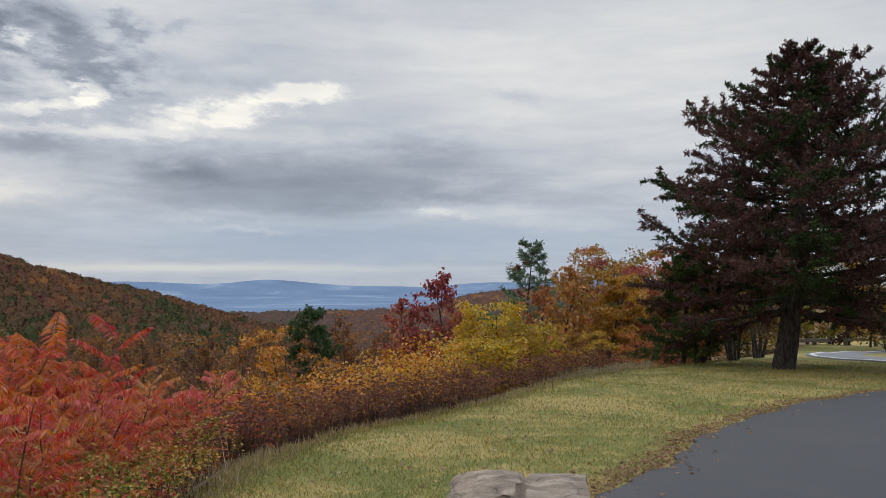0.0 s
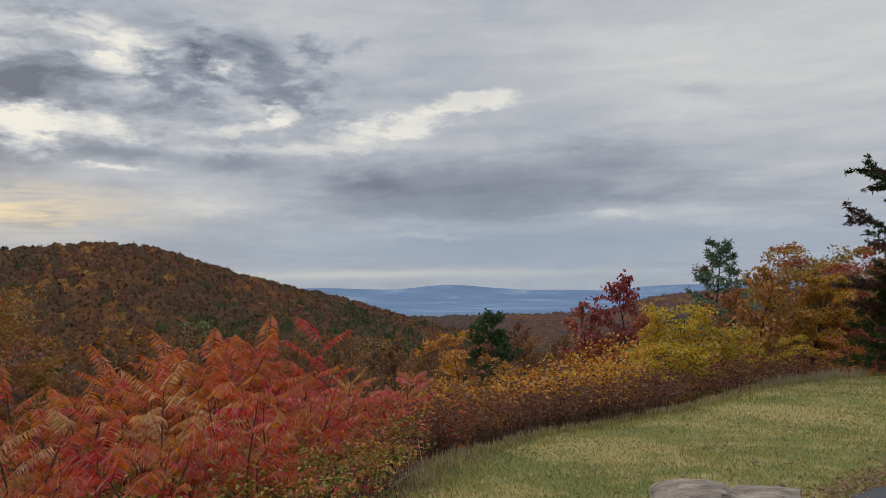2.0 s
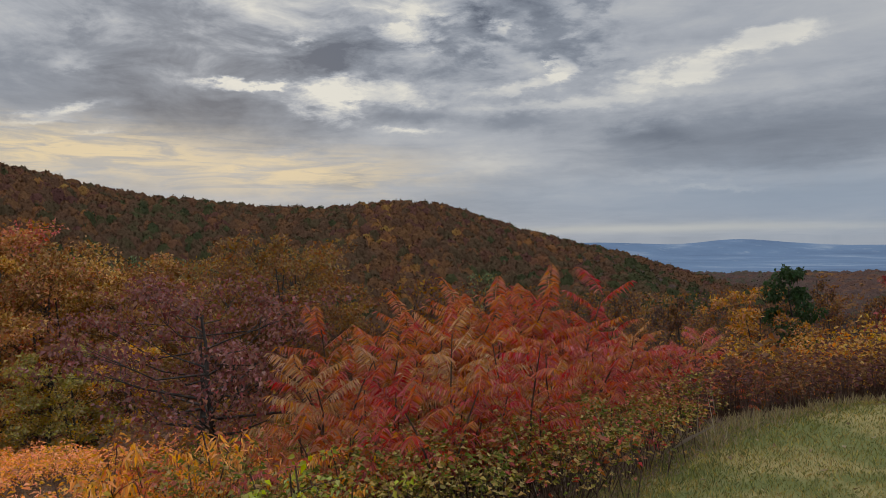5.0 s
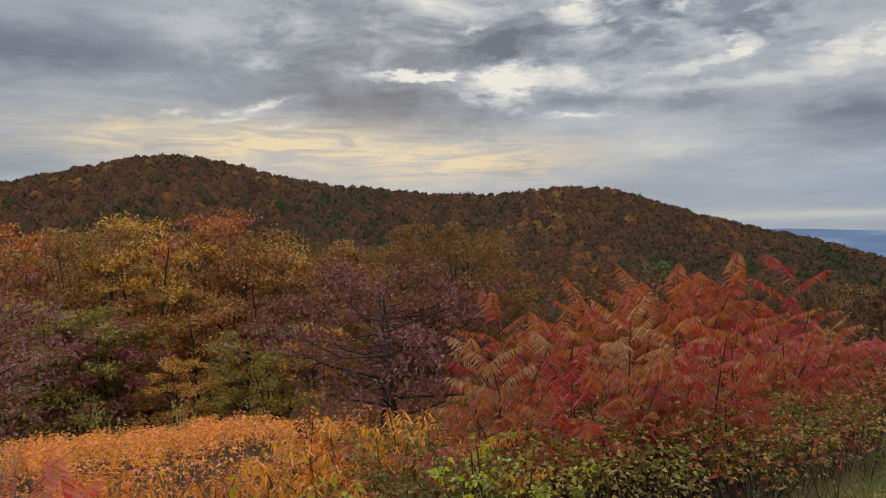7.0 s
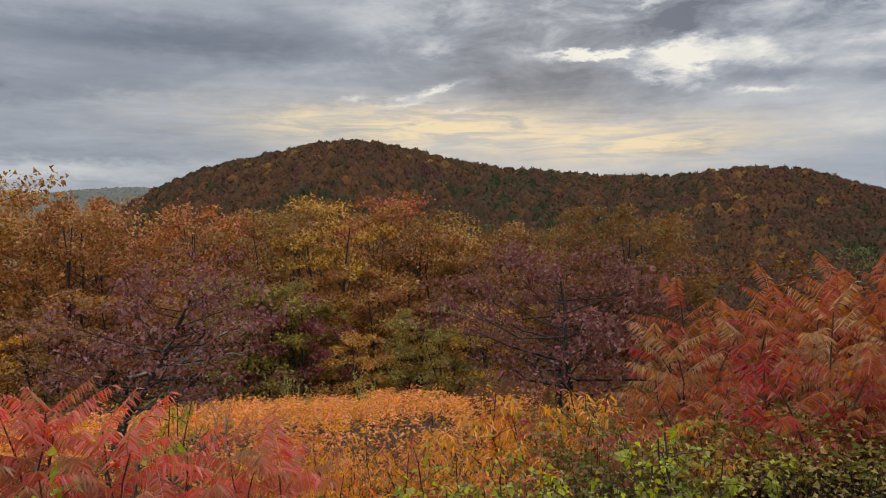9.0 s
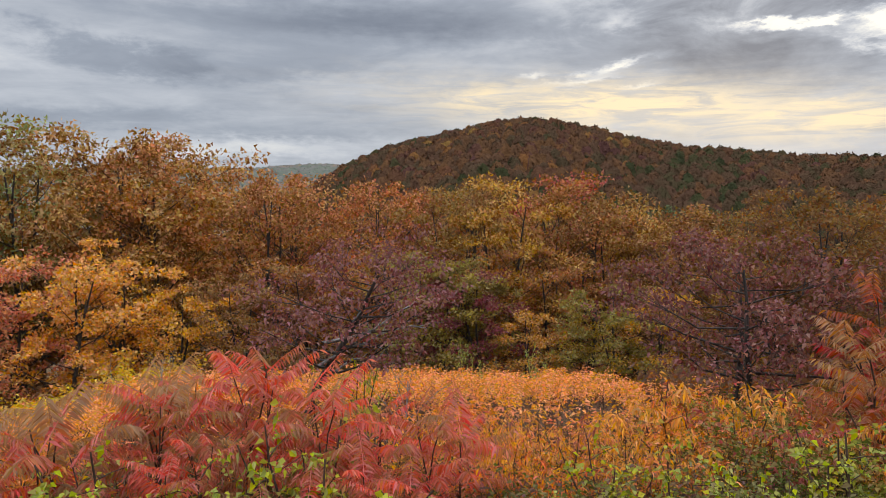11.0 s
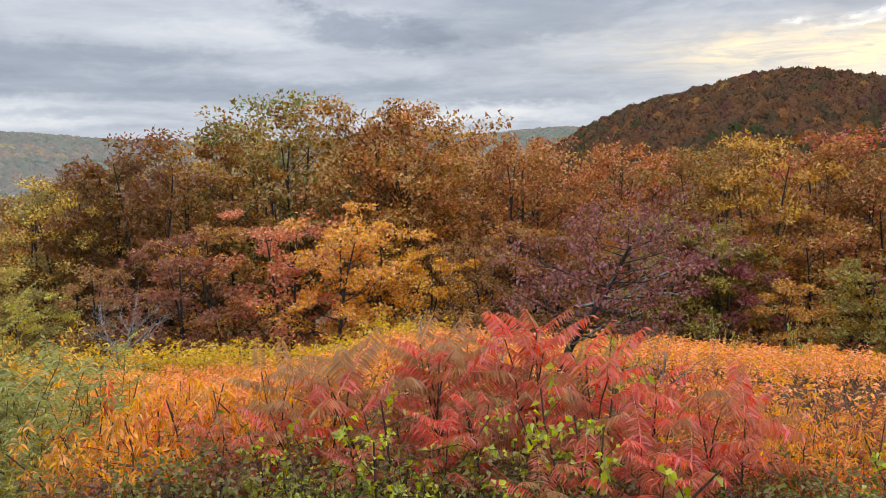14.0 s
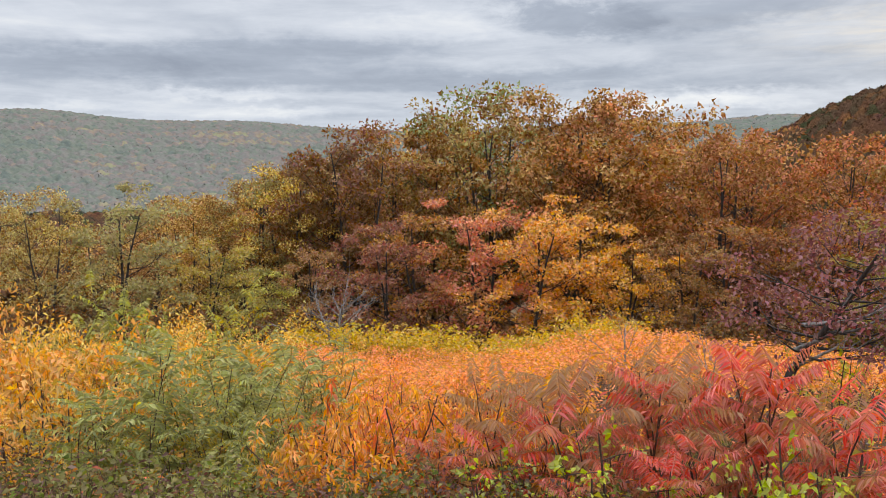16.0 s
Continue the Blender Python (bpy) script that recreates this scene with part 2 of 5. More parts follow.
def forest_material(name, stops, grain=0.9, relief=0.6, contrast=1.0):
    """Far tree crowns: each tree's shade picked from the autumn range, leafy within."""
    m, n = material(name)
    per_tree = n.add("ShaderNodeAttribute")
    per_tree.attribute_name = "tint"
    fine = n.noise(here(n), grain, 5, 0.7)
    clump = n.noise(here(n), grain * 0.3, 3, 0.6)
    own = n.add("ShaderNodeNewGeometry").outputs["Random Per Island"]
    hsv = n.add("ShaderNodeHueSaturation")
    n.put(hsv.inputs["Value"], n.math("ADD", 0.95 - 0.72 * contrast, n.math("MULTIPLY", contrast, n.math("ADD", n.math("MULTIPLY", fine, 0.8), n.math("ADD", n.math("MULTIPLY", own, 0.22), n.math("MULTIPLY", clump, 0.3))))))
    n.put(hsv.inputs["Color"], n.ramp(per_tree.outputs["Fac"], stops))
    finish(n, hsv.outputs[0], 1.0, n.math("ADD", fine, clump), relief, 1.6, 0.0)
    return m


LEAF = leaf_material("autumn_leaves", None, 1.2, 0.35, 0.6)
LEAF_GOLD = leaf_material("autumn_leaves_gold", (0.30, 0.145, 0.035), 0.3, 0.35, 0.6)
LEAF_BROWN = leaf_material("autumn_leaves_brown", (0.27, 0.13, 0.04), 0.3, 0.35, 0.6)
LEAF_SUMAC = leaf_material("sumac_leaves", (0.42, 0.23, 0.10), 2.6, 0.42, 0.45, 0.025, 0.0, 0.12)
LEAF_EMBER = leaf_material("sumac_leaves_orange", (0.50, 0.21, 0.06), 2.0, 0.42, 0.6, 0.03, 0.0, 0.12)
LEAF_FIELD = leaf_material("field_leaves", (0.80, 0.42, 0.09), 0.6, 0.35, 0.7, 0.035)
LEAF_MIX = leaf_material("mixed_leaves", (0.13, 0.15, 0.03), 1.1, 0.35, 0.7)
LEAF_RIM = leaf_material("rim_leaves", (0.46, 0.14, 0.03), 0.35, 0.35, 0.6, 0.05, 0.0, 0.25)
LEAF_DIM = leaf_material("brush_leaves", (0.20, 0.10, 0.045), 0.7, 0.3, 0.7)
LEAF_FERN = leaf_material("feathered_leaves", (0.55, 0.42, 0.06), 1.4, 0.35, 0.8, 0.04, -0.12, 0.25)
LEAF_WINE = leaf_material("wine_red_leaves", (0.22, 0.085, 0.06), 1.5, 0.3, 0.8)
NEEDLE = leaf_material("needles", None, 1.0, 0.15, 0.8)
BARK = bark_material("bark", (0.025, 0.02, 0.018), (0.085, 0.07, 0.06))
BARK_PALE = bark_material("bark_pale", (0.12, 0.11, 0.10), (0.36, 0.34, 0.32))
BARK_RED = bark_material("stem_brown", (0.05, 0.028, 0.02), (0.13, 0.08, 0.055), 30)
AUTUMN = [(0.0, (0.058, 0.065, 0.031)), (0.12, (0.077, 0.077, 0.034)), (0.25, (0.108, 0.077, 0.043)), (0.45, (0.134, 0.074, 0.046)), (0.62, (0.186, 0.094, 0.043)), (0.76, (0.120, 0.056, 0.048)), (0.88, (0.258, 0.118, 0.043)), (1.0, (0.312, 0.186, 0.054))]
FOREST = forest_material("hill_forest", AUTUMN, 1.1, 0.9, 1.3)
HOLLOW = forest_material("hollow_forest", [(0.0, (0.07, 0.075, 0.042)), (0.25, (0.105, 0.075, 0.06)), (0.5, (0.11, 0.072, 0.064)), (0.75, (0.135, 0.075, 0.055)), (0.92, (0.19, 0.095, 0.045)), (1.0, (0.22, 0.12, 0.045))], 1.2)
# the far crowns' autumn range paled and greyed, haze painted into each stop
HAZE_TINTED = forest_material("far_forest", [(0.0, (0.135, 0.155, 0.135)), (0.25, (0.165, 0.18, 0.14)), (0.5, (0.185, 0.18, 0.158)), (0.7, (0.20, 0.17, 0.155)), (0.85, (0.255, 0.195, 0.14)), (1.0, (0.25, 0.25, 0.145))], 0.25, 0.4, 1.0)


def litter_colour(n, broad, fine):
    c = n.mix(fine, (0.06, 0.04, 0.028), (0.22, 0.125, 0.07))
    return n.mix(n.math("MULTIPLY", broad, 0.45), c, (0.09, 0.07, 0.035))


def litter_material():
    m, n = material("leaf_litter")
    a, b = n.noise(here(n), 0.05, 4), n.noise(here(n), 7.0, 6, 0.65)
    c = litter_colour(n, a, b)
    finish(n, c, 1.0, b, 0.6, 0.05, 0.0)
    return m


def floor_material():
    m, n = material("forest_floor")
    a, b = n.noise(here(n), 0.03, 4), n.noise(here(n), 0.6, 6, 0.65)
    c = n.mix(b, (0.10, 0.062, 0.036), (0.20, 0.115, 0.06))
    c = n.mix(n.math("MULTIPLY", a, 0.5), c, (0.10, 0.085, 0.04))
    finish(n, c, 1.0, b, 0.5, 0.3, 0.1)
    return m


def lawn_material():
    m, n = material("lawn")
    broad, mid, fine = n.noise(here(n), 0.35, 4, 0.6), n.noise(here(n), 2.2, 5, 0.6), n.noise(here(n), 40, 4, 0.7)
    c = n.mix(fine, (0.075, 0.088, 0.02), (0.17, 0.17, 0.045))
    dry = n.smooth(n.math("ADD", n.math("MULTIPLY", broad, 0.65), n.math("MULTIPLY", mid, 0.35)), 0.43, 0.57)
    c = n.mix(n.math("MULTIPLY", dry, 0.85), c, (0.30, 0.23, 0.085))
    rim = n.add("ShaderNodeAttribute")
    rim.attribute_name = "lawn"
    ragged = n.math("ADD", rim.outputs["Fac"], n.math("MULTIPLY", n.math("SUBTRACT", n.noise(here(n), 3.0, 5, 0.65), 0.5), 0.35))
    c = n.mix(n.smooth(ragged, 0.45, 0.55), litter_colour(n, n.noise(here(n), 0.05, 4), n.noise(here(n), 7.0, 6, 0.65)), c)
    finish(n, c, 0.95, fine, 0.5, 0.02)
    return m


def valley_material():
    m, n = material("haze_tinted_valley")
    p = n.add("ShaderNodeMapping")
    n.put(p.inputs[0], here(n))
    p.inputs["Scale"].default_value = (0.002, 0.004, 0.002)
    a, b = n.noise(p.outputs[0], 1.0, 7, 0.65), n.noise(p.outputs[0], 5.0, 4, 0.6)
    # distance haze painted into the base colour: blue-grey instead of the land's own
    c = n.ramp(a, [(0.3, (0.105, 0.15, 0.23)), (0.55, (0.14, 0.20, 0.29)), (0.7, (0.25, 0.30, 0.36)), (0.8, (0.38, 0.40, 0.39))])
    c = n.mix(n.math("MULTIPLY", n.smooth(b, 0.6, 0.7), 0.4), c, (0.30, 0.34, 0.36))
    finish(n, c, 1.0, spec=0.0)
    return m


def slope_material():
    m, n = material("haze_tinted_slope")
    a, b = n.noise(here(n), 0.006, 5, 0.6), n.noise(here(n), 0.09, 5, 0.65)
    # pale grey-green mottling with the haze of distance mixed into the colours
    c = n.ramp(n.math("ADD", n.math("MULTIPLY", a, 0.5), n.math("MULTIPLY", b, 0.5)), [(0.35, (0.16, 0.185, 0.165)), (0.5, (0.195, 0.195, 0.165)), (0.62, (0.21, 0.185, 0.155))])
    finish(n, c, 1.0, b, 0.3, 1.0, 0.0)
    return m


def asphalt_material():
    m, n = material("asphalt")
    fine, broad = n.noise(here(n), 180, 3, 0.7), n.noise(here(n), 0.7, 5, 0.6)
    c = n.mix(fine, (0.026, 0.027, 0.030), (0.064, 0.065, 0.070))
    c = n.mix(n.math("MULTIPLY", n.smooth(broad, 0.45, 0.7), 0.35), c, (0.068, 0.066, 0.066))
    finish(n, c, 0.75, fine, 0.4, 0.004)
    return m


def stone_material():
    m, n = material("weathered_stone")
    p = n.add("ShaderNodeMapping")
    n.put(p.inputs[0], here(n))
    p.inputs["Scale"].default_value = (1.2, 3.0, 5.0)
    a, b = n.noise(p.outputs[0], 2.2, 7, 0.65, 0.6), n.noise(here(n), 26, 5, 0.65)
    crack = n.add("ShaderNodeTexVoronoi")
    crack.feature = "DISTANCE_TO_EDGE"
    n.put(crack.inputs["Vector"], p.outputs[0])
    crack.inputs["Scale"].default_value = 1.7
    c = n.ramp(a, [(0.3, (0.09, 0.07, 0.055)), (0.5, (0.215, 0.17, 0.13)), (0.7, (0.34, 0.285, 0.225))])
    c = n.mix(n.math("MULTIPLY", n.smooth(b, 0.5, 0.72), 0.45), c, (0.13, 0.115, 0.10))
    line = n.smooth(crack.outputs["Distance"], 0.0, 0.03)
    c = n.mix(n.math("ADD", 0.6, n.math("MULTIPLY", line, 0.4)), (0.06, 0.05, 0.045), c)
    finish(n, c, 0.9, n.math("ADD", n.math("MULTIPLY", b, 0.6), n.math("ADD", a, n.math("MULTIPLY", line, 0.3))), 0.8, 0.03)
    return m


def plain(name, colour, rough=0.7, grain=30.0):
    m, n = material(name)
    a = n.noise(here(n), grain, 5, 0.6)
    finish(n, n.mix(n.math("MULTIPLY", a, 0.6), colour, tuple(0.55 * v for v in colour)), rough, a, 0.3, 0.01)
    return m


LITTER, LAWN, VALLEY, SLOPE, FLOOR, ASPHALT, STONE = litter_material(), lawn_material(), valley_material(), slope_material(), floor_material(), asphalt_material(), stone_material()
GRASS = leaf_material("grass_blades", (0.36, 0.28, 0.10), 0.7, 0.4, 0.6)
STRAW = leaf_material("dry_grass", None, 1.0, 0.3, 0.6)
PAINT_WHITE = plain("road_paint_white", (0.62, 0.62, 0.60))
PAINT_YELLOW = plain("road_paint_yellow", (0.50, 0.32, 0.12))
WOOD = plain("weathered_wood", (0.16, 0.14, 0.115), 0.9, 18)


# ---- shape helpers ----
def mesh_of(name, verts, tris, mats, index=None, smooth=False):
    me = bpy.data.meshes.new(name)
    verts, tris = np.asarray(verts, np.float32), np.asarray(tris, np.int32)
    me.vertices.add(len(verts))
    me.vertices.foreach_set("co", verts.ravel())
    me.loops.add(tris.size)
    me.loops.foreach_set("vertex_index", tris.ravel())
    me.polygons.add(len(tris))
    me.polygons.foreach_set("loop_start", np.arange(0, tris.size, 3, dtype=np.int32))
    for m in mats:
        me.materials.append(m)
    if index is not None:
        me.polygons.foreach_set("material_index", np.asarray(index, np.int32))
    me.polygons.foreach_set("use_smooth", np.full(len(tris), smooth))
    me.update(calc_edges=True)
    return me


def part(name, geometry, mat, parent, colour=None, label="", smooth=False):
    ob = new(name, mesh_of(name, geometry[0], geometry[1], [mat], smooth=smooth))
    ob.parent = parent
    if colour:
        ob.color = (*colour, 1)
    return tagged(ob, label)


def join(pieces):
    pieces = [p for p in pieces if len(p[0])]
    verts, tris, start = [], [], 0
    for v, t in pieces:
        verts.append(v)
        tris.append(np.asarray(t) + start)
        start += len(v)
    return np.concatenate(verts), np.concatenate(tris)


def unit(v):
    return v / np.maximum(np.linalg.norm(v, axis=-1, keepdims=True), 1e-9)


def leaves(rng, base, way, length, width, droop=0.0, fold=0.2, flat_lying=0.0):
    """One folded leaf of two triangles at each base, along way; flat_lying turns the blades towards the sky."""
    count = len(base)
    way = unit(way)
    side = unit(np.cross(way, rng.normal(size=(count, 3)) + np.array([0, 0, flat_lying])))
    flat = np.cross(side, way)
    length, width = np.broadcast_to(length, count)[:, None], np.broadcast_to(width, count)[:, None]
    mid = base + way * length * 0.42
    tip = base + way * length
    tip = tip - np.array([0, 0, 1.0]) * droop * length
    v = np.stack([base, mid + side * width * 0.5 + flat * width * fold, tip, mid - side * width * 0.5 + flat * width * fold], 1).reshape(-1, 3)
    k = np.arange(count)[:, None] * 4
    t = np.concatenate([k + [0, 1, 2], k + [0, 2, 3]], 1).reshape(-1, 3)
    return v, t


def small_leaves(rng, base, way, length, width, flat_lying=1.2):
    """One triangle for each leaf of a tree that stands far off."""
    way = unit(way)
    side = unit(np.cross(way, rng.normal(size=base.shape) + np.array([0, 0, flat_lying])))
    length, width = np.broadcast_to(length, len(base))[:, None], np.broadcast_to(width, len(base))[:, None]
    v = np.stack([base - side * width * 0.5, base + side * width * 0.5, base + way * length], 1).reshape(-1, 3)
    return v, np.arange(len(v)).reshape(-1, 3)


def tube(points, radii, sides=5):
    points, radii = np.asarray(points, float), np.asarray(radii, float)
    way = unit(np.gradient(points, axis=0))
    ref = np.where(np.abs(way[:, 2:3]) > 0.9, np.array([[1.0, 0, 0]]), np.array([[0, 0, 1.0]]))
    a = unit(np.cross(way, ref))
    b = np.cross(way, a)
    turn = np.arange(sides) * 2 * np.pi / sides
    ring = points[:, None] + radii[:, None, None] * (np.cos(turn)[None, :, None] * a[:, None] + np.sin(turn)[None, :, None] * b[:, None])
    v = ring.reshape(-1, 3)
    t = []
    for i in range(len(points) - 1):
        for j in range(sides):
            p, q = i * sides + j, i * sides + (j + 1) % sides
            t += [(p, q, q + sides), (p, q + sides, p + sides)]
    return v, np.array(t)


def pol(az, r):
    a = np.radians(az)
    return -np.sin(a) * r, np.cos(a) * r


# ---- the lie of the land ----
def edge_x(y):
    """The western rim of the lawn."""
    return np.interp(y, [0, 7, 9.5, 11.5, 13.5, 17, 21.7, 26, 30, 40, 60], [-2.4, -2.3, -2.1, -1.5, -0.3, 1.5, 3.5, 6.2, 10, 18, 30])


RIDGE = [(20, 20.8), (28, 29.3), (36, 52.0), (44, 40.3), (52, 48.2), (60, 47.9), (67, 61.2), (74, 45.8), (81, 44.2)]
FAR_HILLS = [(80, 83), (87, 48), (94, 55), (101, 51), (108, 47), (115, 48), (122, 70), (129, 49), (136, 96), (143, 29), (150, 137), (157, 51)]


def step(v, lo, hi):
    s = np.clip((v - lo) / (hi - lo), 0, 1)
    return s * s * (3 - 2 * s)


def ground_z(x, y):
    x, y = np.asarray(x, float), np.asarray(y, float)
    r = np.hypot(x, y)
    az = np.degrees(np.arctan2(-x, y))
    z = -0.055 * np.clip(y, -10, 45)
    west = edge_x(y) - x
    soft = 0.5 * np.logaddexp(0, west / 0.5)
    z = z - 0.22 * np.clip(soft, 0, 55)
    z = z - 0.3 * np.clip(-y - 1.5, 0, 6) * step(-x, 2.5, 5)
    open_side = step(az, -34, -18) * (1 - step(az, 150, 175))
    z = z - 0.16 * np.clip(r - 55, 0, 210) * open_side
    for a, h in RIDGE:
        z = z + h * np.exp(-((az - a) / 7.0) ** 2 - ((r - 560) / 190.0) ** 2)
    z = z - 1.5 * np.exp(-((r - 600) / 260.0) ** 2) * step(az, 2, 14) * (1 - step(az, 88, 100))
    for a, h in FAR_HILLS:
        z = z + h * np.exp(-((az - a) / 7.0) ** 2 - ((r - 1700) / 480.0) ** 2)
    z = z + 21 * np.exp(-((az + 9) / 10.0) ** 2 - ((r - 800) / 260.0) ** 2)
    vale = step(r, 1000, 2300) * (1 - step(np.abs(az - 5), 30, 55))
    z = z - 66 * vale + 22 * step(r, 3300, 4500) * (1 - step(np.abs(az - 5), 40, 60))
    for a, w, h in ((13, 3.2, 78), (19, 6, 62), (25, 5, 66), (4, 4, 50), (-3, 4, 50), (-10, 6, 60), (9, 3, 45), (-16, 6, 60)):
        z = z + h * np.exp(-((az - a) / w) ** 2 - ((r - 4720) / 130.0) ** 2)
    rough = 0.5 * np.sin(x * 0.11 + 1.3) * np.cos(y * 0.13) + 0.25 * np.sin(x * 0.31 + y * 0.27)
    return z + rough * step(r, 30, 90) * 1.2 + 0.03 * np.sin(x * 1.7) * np.cos(y * 1.3 + 0.6)


def gz(x, y):
    return float(ground_z(x, y))


def make_ground():
    rings = np.concatenate([[0.0], np.geomspace(0.8, 60, 70), np.geomspace(63, 4900, 85)])
    turns = np.radians(np.arange(0, 360, 1.2))
    n = len(turns)
    x, y = -np.sin(turns)[None] * rings[:, None], np.cos(turns)[None] * rings[:, None]
    z = ground_z(x, y)
    v = np.stack([x, y, z], -1).reshape(-1, 3)
    i, j = np.meshgrid(np.arange(len(rings) - 1), np.arange(n), indexing="ij")
    p, q = (i * n + j).ravel(), (i * n + (j + 1) % n).ravel()
    t = np.concatenate([np.stack([p, q, q + n], 1), np.stack([p, q + n, p + n], 1)])
    t = t[np.linalg.norm(np.cross(v[t[:, 1]] - v[t[:, 0]], v[t[:, 2]] - v[t[:, 0]]), axis=1) > 1e-7]
    c = v[t].mean(1)
    r = np.hypot(c[:, 0], c[:, 1])
    az = np.degrees(np.arctan2(-c[:, 0], c[:, 1]))
    lawn = (c[:, 0] > edge_x(c[:, 1]) - 1.6) & (r < 70)
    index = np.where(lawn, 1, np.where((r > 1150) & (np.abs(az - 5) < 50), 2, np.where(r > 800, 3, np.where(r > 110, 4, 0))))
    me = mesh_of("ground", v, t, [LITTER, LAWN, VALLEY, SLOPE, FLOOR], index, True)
    att = me.attributes.new("lawn", "FLOAT", "POINT")
    att.data.foreach_set("value", np.clip(0.5 + (v[:, 0] - edge_x(v[:, 1])) / 2.4, 0, 1).astype(np.float32))
    ob = new("ground", me)
    tagged(ob, "mown lawn sloping down into leaf-littered hillside and haze-coloured valley", "ground", kind="structure")


make_ground()


# ---- plants ----
def branch(rng, start, way, length, steps, rise=0.0, wobble=0.15):
    pts, way = [np.array(start, float)], unit(np.array(way, float))
    for _ in range(steps):
        way = unit(way + rng.normal(size=3) * wobble + np.array([0, 0, rise]))
        pts.append(pts[-1] + way * length / steps)
    return np.array(pts)


def along(pts, f):
    k = f * (len(pts) - 1)
    i = min(int(k), len(pts) - 2)
    return pts[i] + (pts[i + 1] - pts[i]) * (k - i)


def broadleaf(seed, height, crown_low=0.3, spread=3.5, limbs=14, subs=6, per=48, leaf=(0.3, 0.2), girth=0.16, lean=(0.0, 0.0), rise=0.1, top=0.55, hang=0.2, stems=1, sides=6, fine=True, tiny=True):
    """Wood and leaves of a broadleaved tree that stands at the origin."""
    rng = np.random.default_rng(seed)
    wood, base, ways = [], [], []
    for s in range(stems):
        out = rng.normal(size=2) * (0.12 if stems > 1 else 0.0)
        trunk = branch(rng, (out[0], out[1], -0.3), (lean[0] + out[0], lean[1] + out[1], 1), height * 0.95, 8, 0.05, 0.06)
        thick = girth * (1.0 if stems == 1 else 0.55)
        wood.append(tube(trunk, thick * np.linspace(1.15, 0.18, len(trunk)), sides))
        for i in range(max(3, limbs // stems)):
            f = crown_low + (0.97 - crown_low) * (i + rng.random() * 0.8) / max(3, limbs // stems)
            at = along(trunk, min(f, 0.98))
            a = i * 2.4 + rng.random() * 0.9 + s
            g = (f - crown_low) / (1 - crown_low)
            size = spread * (0.55 + 0.6 * math.sin(math.pi * min(1, g * 0.85 + 0.15))) * (1 - top * g) * (0.75 + 0.5 * rng.random())
            climb = 0.25 + 0.9 * g + rng.normal() * 0.15
            limb = branch(rng, at, (math.cos(a), math.sin(a), climb), size, 5, rise, 0.16)
            wood.append(tube(limb, thick * 0.42 * (1 - 0.6 * g) * np.linspace(1, 0.25, len(limb)), 4))
            for k in range(subs):
                h = 0.3 + 0.7 * (k + rng.random()) / subs
                p = along(limb, min(h, 0.999))
                twig = branch(rng, p, unit(limb[-1] - limb[0]) + rng.normal(size=3) * 0.75, size * (0.22 + 0.25 * rng.random()), 3, 0.05, 0.2)
                if fine:
                    wood.append(tube(twig[[0, 1, 3]], thick * 0.11 * np.array([1, 0.6, 0.25]), 3))
                count = per * 2 if tiny else per
                w = rng.random(count) ** 0.6
                j = np.minimum((w * 3).astype(int), 2)
                q = twig[j] + (twig[j + 1] - twig[j]) * (w * 3 - j)[:, None]
                ball = unit(rng.normal(size=(count, 3))) * rng.random((count, 1)) ** 0.4
                base.append(q + ball * np.array([1, 1, 0.6]) * (0.11 * size + leaf[0] * 0.7))
                ways.append(rng.normal(size=(count, 3)) + np.array([0, 0, -hang * 2]))
    wood = join(wood)
    if not per:
        return wood, None
    base, ways = np.concatenate(base), np.concatenate(ways)
    size = rng.uniform(0.7, 1.3, len(base))
    if tiny:
        return wood, small_leaves(rng, base, ways, leaf[0] * size, leaf[1] * size)
    return wood, leaves(rng, base, ways, leaf[0] * size, leaf[1] * size, 0.15, 0.2, 1.6)


